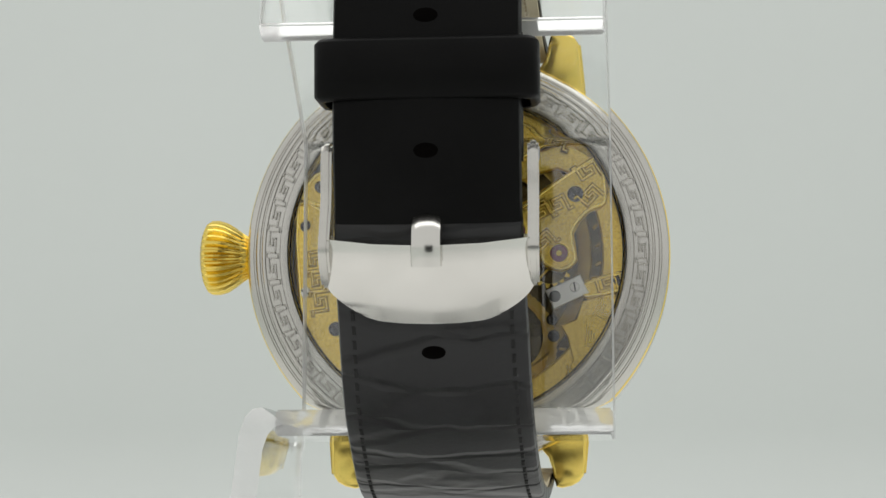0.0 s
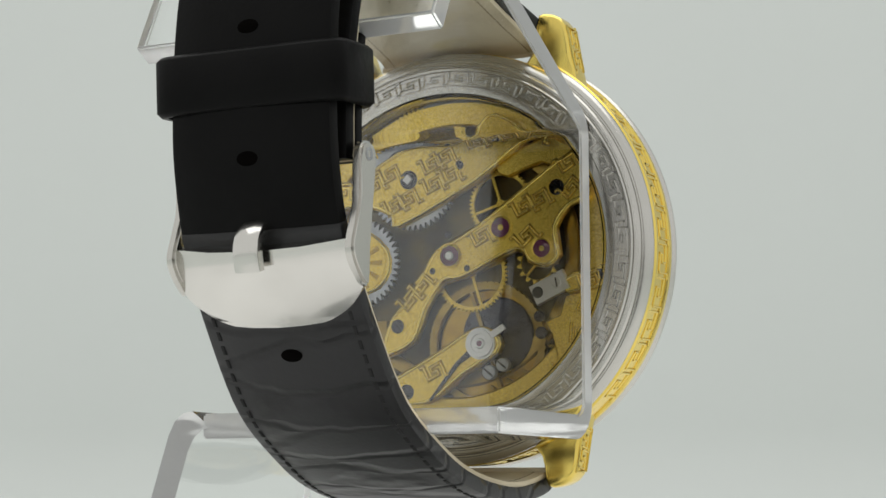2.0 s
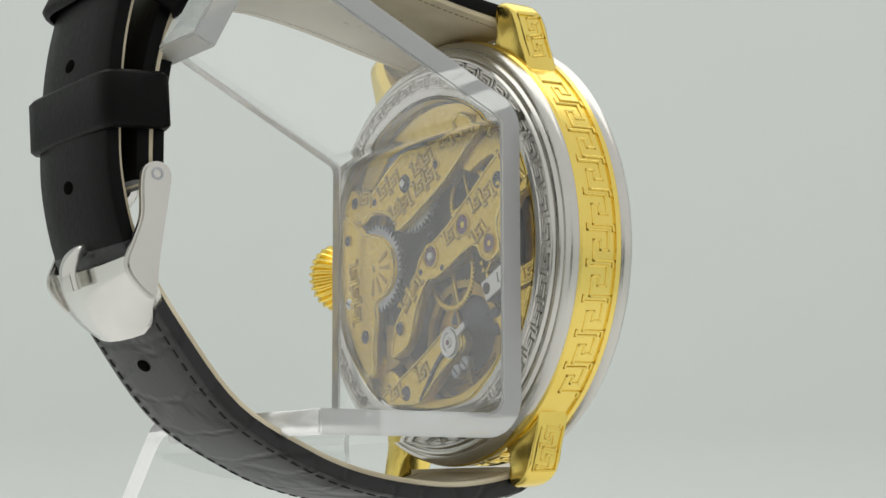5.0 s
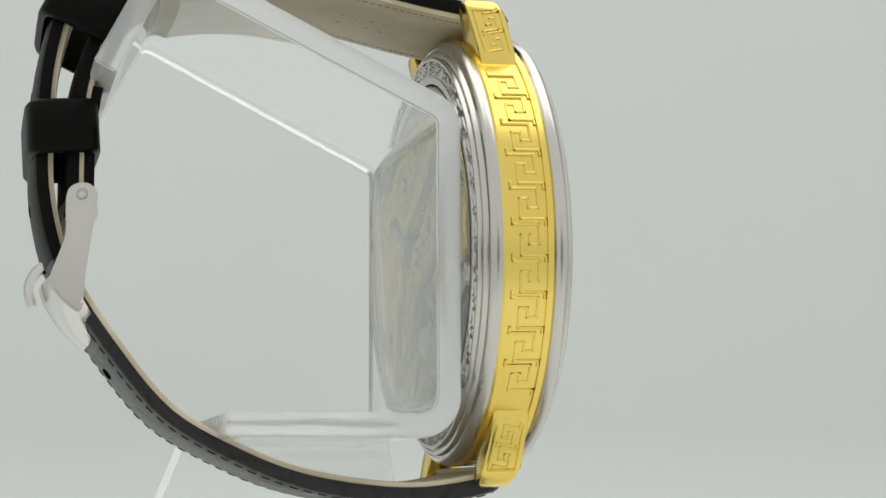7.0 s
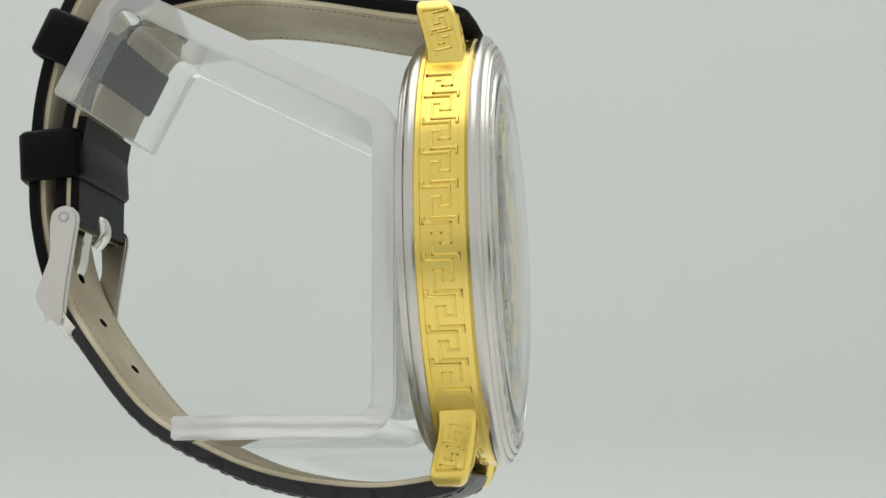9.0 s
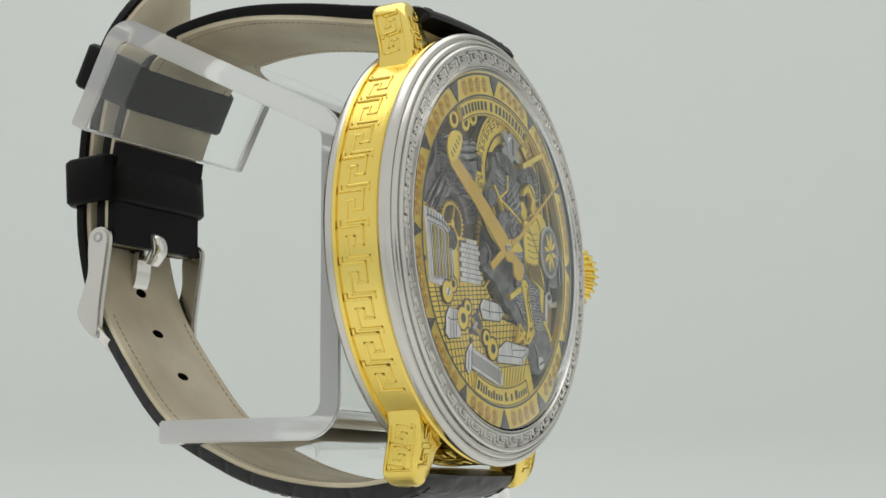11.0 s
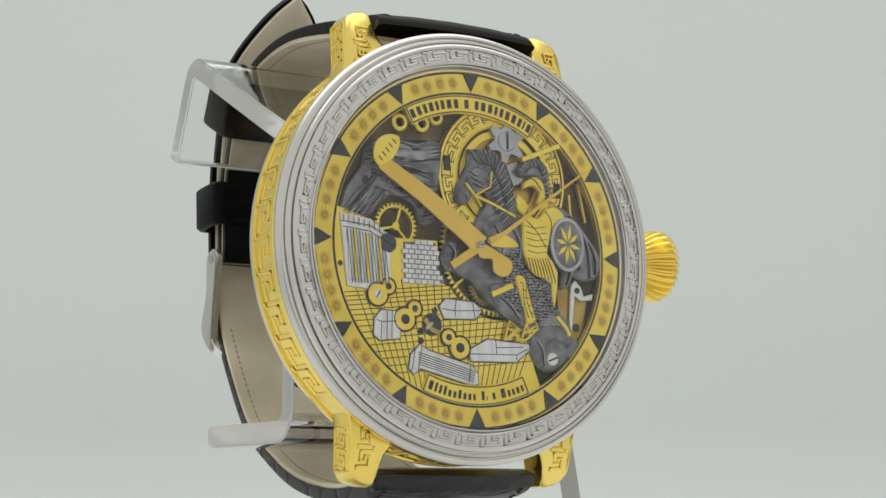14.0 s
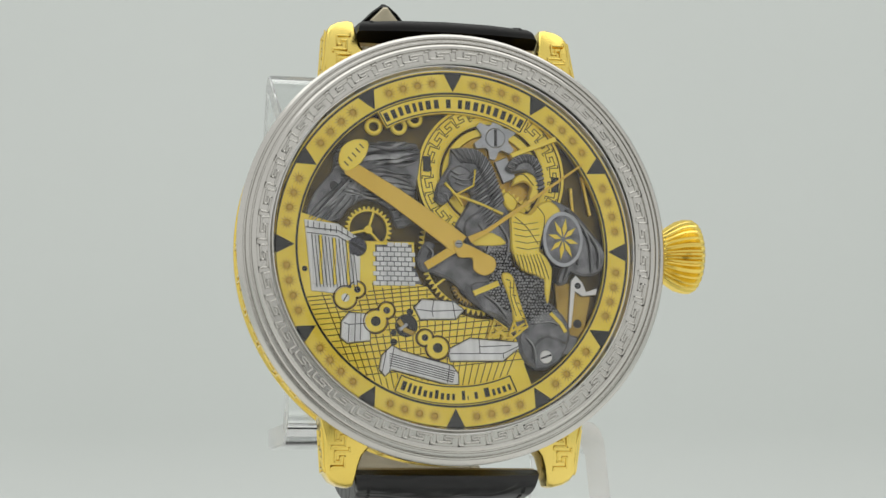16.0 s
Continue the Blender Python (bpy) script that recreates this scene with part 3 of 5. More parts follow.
        rim = smooth_line([(46.4, 3.7), (47.1, 4.75), (48.3, 4.9), (49.35, 4.2), (49.6, 2.5), (49.55, -0.4), (50.3, -2.8), (51.0, -5.0), (50.3, -6.6), (48.5, -8.2), (47.7, -7.9), (47.5, -5.0), (47.2, -2.5), (46.7, 1.0)], 4, True)
        rows = [[bm.verts.new((sx * x, p.x, p.y)) for p in rim] for x in (8.85, 9.85)]
        for i in range(len(rim)):
            bm.faces.new((rows[0][i], rows[1][i], rows[1][(i + 1) % len(rim)], rows[0][(i + 1) % len(rim)]))
        bm.faces.new(rows[0])
        bm.faces.new(rows[1][::-1])
        bmesh.ops.recalc_face_normals(bm, faces=bm.faces[:])
        bmesh.ops.bevel(bm, geom=[e for e in bm.edges if e.is_manifold and e.calc_face_angle() > 1.2], offset=0.25, segments=2, affect="EDGES")
        part("arm", bm, STEEL, buckle, smooth=50)
        bm = bmesh.new()
        rings = [[bm.verts.new((sx * x, 48.0 + r * math.sin(q * math.tau / 16), 3.7 + r * math.cos(q * math.tau / 16))) for q in range(16)] for x, r in ((9.7, 0.62), (9.93, 0.62), (9.93, 0.4), (9.8, 0.36))]
        for a, b in zip(rings, rings[1:]):
            for q in range(16):
                bm.faces.new((a[q], a[(q + 1) % 16], b[(q + 1) % 16], b[q]))
        bm.faces.new(rings[-1])
        part("pivot", bm, GREY_STEEL, buckle, "steel pivot of the buckle bar", smooth=40)
    bm = sweep(smooth_line([(47.4, 1.6), (46.4, 3.0), (46.8, 4.6), (48.2, 4.6), (48.9, 2.4), (49.3, -0.4), (50.2, -2.2), (51.6, -2.9), (52.5, -4.0), (52.75, -5.4), (52.3, -7.0)], 4), 1.35, 0.45, -0.45, 0.3)
    part("tongue", bm, LIT_STEEL, buckle, "steel buckle tongue")


build_strap()


def detail(name, bm, mat, parent, label=""):
    return part(name, bm, mat, parent, label, smooth=30)


def gear(name, centre, radius, teeth, rim, y0, y1, mat, parent, label="", spokes=0, tooth=0.35):
    """A toothed wheel with a rim and spokes."""
    x, z = centre
    bm = bmesh.new()
    n = teeth * 4
    loops = []
    for y in (y0, y1):
        loops.append([bm.verts.new((x + (radius - (tooth if k % 4 > 1 else 0)) * math.sin(k * math.tau / n), y, z + (radius - (tooth if k % 4 > 1 else 0)) * math.cos(k * math.tau / n))) for k in range(n)])
        loops.append([bm.verts.new((x + (radius - rim) * math.sin(k * math.tau / n), y, z + (radius - rim) * math.cos(k * math.tau / n))) for k in range(n)])
    for a, b in ((0, 1), (2, 3), (0, 2), (1, 3)):
        for k in range(n):
            bm.faces.new((loops[a][k], loops[b][k], loops[b][(k + 1) % n], loops[a][(k + 1) % n]))
    for k in range(spokes):
        a = k * math.tau / spokes + 0.3
        strip([(x, z), (x + (radius - rim) * math.sin(a), z + (radius - rim) * math.cos(a))], rim * 0.45, y0, y1, 0, bm)
    if spokes:
        plate(circle(x, z, rim * 0.8), y0 - 0.05 * (1 if y1 > y0 else -1), y1, 0, bm)
    return detail(name, bm, mat, parent, label)


def disc(name, centre, radius, y0, y1, mat, parent, label="", bevel=0.12, n=28):
    return detail(name, plate(circle(*centre, radius, n), y0, y1, bevel), mat, parent, label)


def screw(name, centre, radius, y0, y1, mat, parent, angle=30):
    """A slotted screw head in a sink; the slot is a flat black strip."""
    head = disc(name, centre, radius, y0, y1, mat, parent)
    a = radians(angle)
    d = Vector((math.sin(a), math.cos(a))) * radius * 0.85
    c = Vector(centre)
    step = 0.02 if y1 > y0 else -0.02
    detail("slot", strip([c - d, c + d], radius * 0.28, y0 - step, y0 + step, 0), BLACK, head)
    return head


def jewel(centre, radius, y0, sign, parent, setting=MOVEMENT_GOLD, stone=RUBY):
    """A jewel in its chaton; sign: the depth direction into the watch."""
    ring = detail("jewel_setting", turned([(radius * 0.78, y0), (radius * 0.88, y0 - 0.1 * sign), (radius, y0 - 0.06 * sign), (radius, y0 + 0.4 * sign), (radius * 0.78, y0 + 0.4 * sign)], 28, centre), setting, parent)
    detail("jewel", turned([(0, y0 + 0.16 * sign), (radius * 0.2, y0 + 0.14 * sign), (radius * 0.26, y0 + 0.04 * sign), (radius * 0.79, y0 + 0.06 * sign), (radius * 0.79, y0 + 0.4 * sign), (0, y0 + 0.4 * sign)], 24, centre), stone, ring)
    return ring


def inside(p, outline):
    hit = False
    for a, b in zip(outline, outline[1:] + outline[:1]):
        if (a[1] > p[1]) != (b[1] > p[1]) and p[0] < (b[0] - a[0]) * (p[1] - a[1]) / (b[1] - a[1]) + a[0]:
            hit = not hit
    return hit


def engraved(name, lines, width, y, outline, gaps, mat, parent):
    """Fine lines cut off at an outline and round the things set into it."""
    bm = bmesh.new()
    for a, b in lines:
        a, b = Vector(a), Vector(b)
        n = max(2, int((b - a).length / 0.25))
        run = []
        for k in range(n + 1):
            p = a.lerp(b, k / n)
            good = inside(p, outline) and not any(inside(p, g) for g in gaps)
            if good:
                run.append(p)
            if run and (not good or k == n):
                if len(run) > 1:
                    strip([run[0], run[-1]], width, y, y + 0.03, 0, bm)
                run = []
    return detail(name, bm, mat, parent)


def arc_points(radius, a0, a1, n=24):
    return [(radius * math.sin(radians(a0 + (a1 - a0) * k / n)), radius * math.cos(radians(a0 + (a1 - a0) * k / n))) for k in range(n + 1)]


def bars_on_arc(widths, heights, radius, centre_angle, gap, y, mat, parent, flip=1):
    """A line of writing that is drawn as plain bars, upright on an arc."""
    total = sum(widths) + gap * (len(widths) - 1)
    at = -total / 2
    bm = bmesh.new()
    for w, h in zip(widths, heights):
        if h:
            a = radians(centre_angle) + flip * (at + w / 2) / radius
            c = Vector((radius * math.sin(a), radius * math.cos(a)))
            up = Vector((math.sin(a), math.cos(a))) * flip
            side = Vector((up.y, -up.x))
            base = c - up * 0.5
            v = w * 0.36
            plate([base + side * v, base + side * v + up * h, base - side * v + up * h, base - side * v], y, y + 0.04, 0, bm)
        at += w + gap
    return detail("lettering_bars", bm, mat, parent, "black bars in place of lettering")


def build_dial():
    ring = part("dial_ring", turned([(17.15, 0.05), (17.25, 0), (19.85, 0), (19.85, 0.8), (17.15, 0.8)], 128), DIAL_GOLD, watch, "gold chapter ring with black triangles and small suns")
    part("rehaut", turned([(19.8, 0.05), (19.95, 0.0), (20.3, -0.72), (20.4, -0.7), (20.4, 0.5), (19.8, 0.5)], 128), SATIN_STEEL, watch, "sloped steel ring inside the bezel")
    for r in (17.35, 19.6):
        detail("inlay_line", turned([(r - 0.12, -0.02), (r + 0.12, -0.02), (r + 0.12, 0.02), (r - 0.12, 0.02)], 128), BLACK, ring)
    marker = bpy.data.meshes.new("hour_marker")
    bm = plate([(-1.05, 0.95), (0, -1.05), (1.05, 0.95)], -0.12, 0.05, 0.05)
    bm.to_mesh(marker)
    bm.free()
    finish(marker, BLACK, 0, Vector())
    sun = bpy.data.meshes.new("sun_rosette")
    bm = turned([(0, -0.12), (0.22, -0.1), (0.3, -0.02), (0.34, 0.0), (0.34, 0.05), (0, 0.05)], 12)
    for k in range(12):
        a = k * math.tau / 12
        plate([(0.36 * math.sin(a - 0.16), 0.36 * math.cos(a - 0.16)), (0.72 * math.sin(a), 0.72 * math.cos(a)), (0.36 * math.sin(a + 0.16), 0.36 * math.cos(a + 0.16))], -0.06, 0.02, 0, bm)
    bm.to_mesh(sun)
    bm.free()
    sun.transform(Matrix.Scale(1.15, 4))
    # the suns are the ring's gold, with relief shade put into a darker colour
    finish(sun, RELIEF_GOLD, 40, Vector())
    for k in range(12):
        place("hour_marker", marker, ring, m=around(k * 30, 18.6, 0, "front"))
        for s in range(4):
            place("sun_rosette", sun, ring, m=around(k * 30 + 7.2 + s * 5.2, 18.5, 0, "front"))

    # ground behind the pierced dial
    part("dial_ground", turned([(0, 1.7), (17.3, 1.7), (17.3, 2.3), (0, 2.3)], 64), DARK_BRASS, watch, "dark gilt plate behind the pierced dial")

    # gold pavement with the ruins
    train = (3.5, 0.0)                 # the great wheel whose teeth show along the pavement's edge
    bay = [(train[0] + 7.75 * math.sin(radians(a)), train[1] + 7.75 * math.cos(radians(a))) for a in range(236, 170, -6)]
    pavement = arc_points(17.3, 150, 282, 28) + [(-12.8, 2.4), (-10.3, 0.6), (-4.4, 0.6), (-4.2, -3.9)] + bay + [(6.3, -8.6), (8.1, -10.6), (7.8, -12.6)]
    floor_plate = detail("pavement_plate", plate(pavement, 0.35, 1.2, 0.06), DIAL_GOLD, watch, "gold engraved plate with a tiled floor")
    blocks = {
        "stone_cube": [(-12.4, -8.3), (-11.6, -7.3), (-9.3, -7.4), (-9.3, -10.3), (-11.8, -10.6), (-12.5, -10.0)],
        "stone_slab": [(-4.4, -6.6), (-3.6, -5.7), (0.0, -5.9), (1.1, -6.8), (0.2, -7.8), (-3.8, -7.9)],
        "stone_step": [(-0.8, -11.2), (1.7, -9.9), (5.1, -10.1), (7.9, -10.3), (5.4, -12.3), (-0.5, -12.4)],
        "fallen_column": [(-8.3, -13.4), (-8.0, -11.9), (-6.9, -10.8), (-5.8, -11.4), (-0.3, -12.9), (0.4, -13.8), (0.4, -14.9), (-0.6, -15.0), (-6.9, -13.4), (-7.7, -14.1)],
    }
    for name, line in blocks.items():
        detail(name, plate(line, 0.12, 0.5, 0.1), SILVER, floor_plate, "silver engraved stone")
        detail("dark_edge", strip(line + line[:1], 0.24, 0.28, 0.4, 0), INK, floor_plate)
    temple = [(-16.5, 2.8), (-12.8, 2.4), (-10.3, 0.7), (-10.4, -4.7), (-12.7, -5.3), (-15.7, -5.0)]
    temple_plate = detail("temple", plate(temple, 0.15, 0.5, 0.08), SILVER, floor_plate, "silver and gold ruined temple")
    top, foot = Vector((-15.7, 1.3)), Vector((-15.1, -4.4))
    for k in range(7):
        x = top.x + 0.25 + k * 0.74
        detail("column", strip([(x, top.y - 0.1 - 0.13 * k), (x + 0.08, foot.y + 0.1)], 0.32, 0.02, 0.2, 0.05), DIAL_GOLD if k % 2 else SILVER, temple_plate)
    wall = [(-8.7, 0.2), (-4.7, 0.3), (-4.5, -2.0), (-3.6, -4.0), (-8.6, -4.3)]
    wall_plate = detail("brick_wall", plate(wall, 0.2, 0.5, 0.04), GUNMETAL, floor_plate, "small silver brick wall")
    a, b = Vector((-8.8, -4.3)), Vector((-3.3, 0.5))
    bricks = bmesh.new()
    for row in range(9):
        z = a.y + (b.y - a.y) * (row + 0.5) / 9
        for col in range(7):
            x = a.x + (b.x - a.x) * (col + 0.25 + 0.5 * (row % 2)) / 7
            if inside((x, z), wall):
                plate([(x - 0.35, z - 0.225), (x + 0.35, z - 0.225), (x + 0.35, z + 0.225), (x - 0.35, z + 0.225)], 0.1, 0.25, 0.04, bricks)
    detail("bricks", bricks, SILVER, wall_plate)["kind"] = "stuff"
    col = [Vector(p) for p in ((-7.2, -11.4), (0.1, -13.3), (-7.2, -13.2), (-0.3, -14.9))]
    cuts = [(col[0].lerp(col[2], k / 7), col[1].lerp(col[3], k / 7)) for k in range(1, 7)]
    cuts += [((-7.5, -11.2), (-8.0, -13.7)), ((-6.7, -11.0), (-7.2, -13.6)), ((-0.6, -12.9), (-0.9, -15.0))]
    engraved("fluting", cuts, 0.09, 0.1, blocks["fallen_column"], [], INK, floor_plate)
    cuts = [((-11.6, -8.6), (-9.3, -8.4)), ((-11.6, -8.6), (-11.7, -10.5)), ((-12.5, -8.3), (-11.6, -8.6)), ((-10.9, -7.4), (-11.0, -10.5)), ((-10.3, -7.4), (-10.4, -10.5))]
    engraved("edges", cuts, 0.09, 0.1, blocks["stone_cube"], [], INK, floor_plate)
    cuts = [((-4.4, -6.8), (-2.5, -7.0)), ((-2.5, -7.0), (1.0, -6.8)), ((-2.5, -7.0), (-2.3, -5.8)), ((-2.5, -7.0), (-2.3, -7.9)), ((-0.2, -6.0), (0.1, -7.8))]
    engraved("edges", cuts, 0.09, 0.1, blocks["stone_slab"], [], INK, floor_plate)
    cuts = [((-0.6, -11.6), (5.4, -11.5)), ((5.4, -11.5), (7.9, -10.3)), ((2.7, -10.0), (2.8, -11.5)), ((2.8, -10.8), (6.3, -10.6)), ((5.4, -11.5), (5.4, -12.3))]
    engraved("edges", cuts, 0.09, 0.1, blocks["stone_step"], [], INK, floor_plate)
    cuts = [((-16.4, 1.9), (-12.8, 1.6)), ((-12.8, 1.6), (-10.3, 0.2)), ((-16.2, 1.3), (-12.9, 1.0)), ((-12.9, 1.0), (-10.3, -0.5))]
    cuts += [(Vector((-16.1, 2.6)) + Vector((0.62 * k, -0.1 * k)), Vector((-16.1, 1.9)) + Vector((0.62 * k, -0.12 * k))) for k in range(9)]
    cuts += [(Vector((-15.7, 1.1)) + Vector((0.37 * k, -0.05 * k)), Vector((-15.1, -4.6)) + Vector((0.37 * k, 0))) for k in range(13)]
    engraved("edges", cuts, 0.08, 0.0, temple, [], INK, temple_plate)
    eights = (((-12.0, -5.7), 1.22, (-10.7, -4.8), 0.86), ((-8.7, -8.2), 1.25, (-7.5, -7.0), 0.88), ((-1.9, -11.0), 1.25, (-3.3, -9.9), 0.88))
    gaps = list(blocks.values()) + [temple, wall] + [circle(*c, r + 0.12) for e in eights for c, r in ((e[0], e[1]), (e[2], e[3]))]
    lines = []
    for k in range(15):
        z = -4.6 - 0.42 * k - 0.016 * k * k
        lines.append(((-17, z - 1.2), (8, z + 1.6)))
    for k in range(26):
        x = -15 + k * 1.0
        lines.append(((x, -4.0), (x * 1.0 + 4.6 - 0.38 * k, -15.5)))
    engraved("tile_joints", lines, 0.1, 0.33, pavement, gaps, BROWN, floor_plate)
    for c0, r0, c1, r1 in eights:
        for c, r in ((c0, r0), (c1, r1)):
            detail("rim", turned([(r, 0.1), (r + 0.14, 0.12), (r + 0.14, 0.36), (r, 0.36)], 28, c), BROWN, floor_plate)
        cap = disc("jewel_plate", c0, r0, 0.08, 0.5, DIAL_GOLD, floor_plate)
        disc("jewel_plate", c1, r1, 0.1, 0.5, DIAL_GOLD, floor_plate)
        disc("jewel_hole", c1, r1 * 0.42, 0.07, 0.3, BLUED, cap, bevel=0.03)
        if c0[0] < -11:
            screw("screw", c0, r0 * 0.42, 0.02, 0.3, SILVER, cap)
        else:
            disc("jewel_hole", c0, r0 * 0.44, 0.06, 0.3, BLACK, cap, bevel=0.03)
    # holes and the well are black discs, their inner shade put in the colour
    for c, r in (((-15.2, -4.1), 0.55), ((-16.4, -2.6), 0.3), ((-4.9, -7.1), 0.38), ((-4.2, -6.6), 0.35), ((-6.7, -9.4), 0.35), ((-6.7, -10.4), 0.38)):
        disc("screw_hole", c, r, 0.3, 0.6, BLACK, floor_plate, bevel=0.02, n=18)
    well = disc("jewel_well", (-5.3, -8.6), 1.25, 0.3, 0.7, BLACK, floor_plate, bevel=0.02)
    detail("pinion", strip([(-6.2, -8.0), (-5.4, -9.1), (-4.4, -9.5)], 0.55, 0.2, 0.35, 0.08), DARK_GOLD, well)
    detail("pinion", strip([(-6.1, -9.1), (-5.2, -8.4)], 0.4, 0.18, 0.35, 0.08), GREY_STEEL, well)
    screw("dial_screw", (-10.7, -0.1), 1.05, 0.0, 0.5, BLUED, watch, 120)

    # dark rocks with flowing grooves
    rocks = smooth_line([(-16.3, 3.2), (-15.2, 6.1), (-13.4, 8.3), (-12.8, 10.7), (-9.3, 11.6), (-4.0, 11.5), (-3.9, 8.0), (-4.3, 5.5), (-3.7, 3.3), (-6.2, 2.2), (-7.1, 4.3), (-9.6, 5.3), (-11.6, 4.2), (-12.6, 2.9), (-15.2, 2.5)], 3, True)
    cliff = detail("rock_relief", plate(rocks, 0.45, 1.2, 0.12), GUNMETAL, watch, "dark oxidised silver relief of rocks")
    rng = random.Random(4)

    def ridges(start, end, step, count, sway, waves, width):
        """Wavy raised ridges side by side, cut off at the rock's edge."""
        start, end, step = Vector(start), Vector(end), Vector(step)
        across = Vector((-(end - start).y, (end - start).x)).normalized()
        for k in range(count):
            run, lines = [], []
            lag = rng.uniform(0, 0.9) + 0.35 * k
            for i in range(41):
                t = i / 40
                p = start.lerp(end, t) + step * k + across * sway * math.sin(waves * math.tau * t + lag)
                if inside(p, rocks) and rng.random() > 0.03:
                    run.append(p)
                else:
                    lines.append(run)
                    run = []
            for pts in lines + [run]:
                if len(pts) > 4:
                    w = [width * (0.25 + 0.75 * math.sin(math.pi * (i + 0.5) / len(pts))) for i in range(len(pts))]
                    detail("rock_ridge", strip(pts, w, 0.2 - 0.04 * (k % 3), 0.5, 0.06), PALE_OXIDE, cliff)
                    detail("rock_groove", strip([p + across * 0.2 for p in pts], [v * 0.6 for v in w], 0.38, 0.5, 0), INK, cliff)

    ridges((-16.6, 1.6), (-11.0, 9.0), (0.34, -0.14), 9, 0.35, 0.8, 0.2)
    ridges((-13.5, 8.4), (-3.5, 9.6), (0.0, 0.42), 8, 0.28, 2.2, 0.22)
    ridges((-12.5, 5.2), (-3.5, 5.0), (0.0, 0.45), 8, 0.3, 1.6, 0.22)
    ridges((-8.0, 2.2), (-3.0, 4.4), (-0.1, 0.4), 4, 0.2, 1.2, 0.2)
    disc("screw_hole", (-13.2, 6.6), 0.5, 0.42, 0.7, BLACK, cliff, bevel=0.02, n=18)
    # winding wheels showing through
    gear("centre_wheel", (-9.4, 1.9), 2.6, 30, 0.55, 0.7, 1.3, DIAL_GOLD, watch, "gilt toothed wheel", 3)
    gear("great_wheel", train, 7.3, 76, 0.55, 0.75, 1.1, DIAL_GOLD, watch, "gilt great wheel with fine teeth", 5, 0.5)
    gear("motion_wheel", (2.1, -4.0), 2.2, 30, 0.6, 0.9, 1.5, DARK_GOLD, watch, "gilt toothed wheel", 3)
    for c, r in (((-8.8, 13.4), 1.0), ((-6.9, 14.5), 0.8), ((-6.0, 13.5), 0.95), ((-4.2, 14.4), 0.9)):
        detail("eyelet", turned([(r * 0.55, 0.5), (r * 0.8, 0.42), (r, 0.55), (r, 1.1), (r * 0.55, 1.1)], 20, c), DIAL_GOLD, watch)

    # barrel ring with key pattern
    bc = (4.4, 8.3)
    barrel = detail("barrel_ring", turned([(5.8, 0.8), (5.85, 0.66), (6.1, 0.6), (6.15, 0.66), (8.0, 0.66), (8.05, 0.58), (8.35, 0.62), (8.4, 0.8), (8.4, 1.4), (5.8, 1.4)], 80, bc), DIAL_GOLD, watch, "gold ring with Greek key over the mainspring barrel")
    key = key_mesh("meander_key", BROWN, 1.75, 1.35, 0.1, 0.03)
    for k in range(25):
        m = around(k * 360 / 25, 7.08, 0.66, "front")
        m.translation += Vector((bc[0], 0, bc[1])) * MM
        place("meander_key", key, barrel, m=m)
    for r in (5.75, 7.98, 8.42):
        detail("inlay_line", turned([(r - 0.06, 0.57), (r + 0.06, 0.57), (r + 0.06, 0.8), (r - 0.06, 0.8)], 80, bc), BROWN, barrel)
    for a in (279, 96):
        c = (bc[0] + 7.35 * math.sin(radians(a)), bc[1] + 7.35 * math.cos(radians(a)))
        detail("slot", plate([(c[0] - 0.42, c[1] - 0.85), (c[0] + 0.42, c[1] - 0.85), (c[0] + 0.42, c[1] + 0.85), (c[0] - 0.42, c[1] + 0.85)], 0.54, 0.8, 0.03), BLACK, barrel)
    detail("inner_ring", turned([(4.6, 0.95), (4.7, 0.85), (5.5, 0.85), (5.55, 1.4), (4.6, 1.4)], 64, bc), DIAL_GOLD, barrel)
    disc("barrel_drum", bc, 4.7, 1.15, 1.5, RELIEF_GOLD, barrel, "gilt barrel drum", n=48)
    cross = (4.85, 12.55)
    wheel = gear("stop_wheel", cross, 2.45, 6, 1.3, 0.35, 0.8, GREY_STEEL, watch, "grey steel cross-shaped stop wheel", 0, 0.9)
    screw("screw", cross, 1.15, 0.15, 0.8, GREY_STEEL, wheel, 0)
    detail("finger_piece", strip([(5.5, 10.2), (6.5, 7.8)], 1.6, 0.5, 0.9, 0.1), GREY_STEEL, watch, "grey steel stop finger")

    # plaques with their lines of writing
    for name, r0, r1, a0, a1, flip, widths in (("upper_plaque", 15.1, 17.3, -29.5, 30.5, 1, (0.72, 0.72, 0.6, 0.72, 0.52, 0.6, 0.78, 0.72, 0.3, 0.72, 0.3, 0.64, 0.78, 0.72, 0.52, 0.6, 0.72, 0.72, 0.6, 0.28, 0.72)),
                                               ("lower_plaque", 15.0, 17.3, 155.8, 203.5, -1, (0.66, 0.4, 0.44, 0.44, 0.5, 0.46, 0.5, 0.48, 0.48, 0.4, 0.35, 0.5, 0.16, 0.3, 0.48, 0.3, 0.78, 0.44, 0.44, 0.5, 0.4))):
        back_plate = detail(name, plate(arc_points(r0, a0, a1) + arc_points(r1, a1, a0), 0.12, 0.8, 0.04), DIAL_GOLD, watch, "gold curved plaque with black bars")
        for r in (r0 + 0.2, r1 - 0.2):
            detail("border", plate(arc_points(r - 0.07, a0 + 0.6, a1 - 0.6) + arc_points(r + 0.07, a1 - 0.6, a0 + 0.6), 0.1, 0.14, 0), BLACK, back_plate)
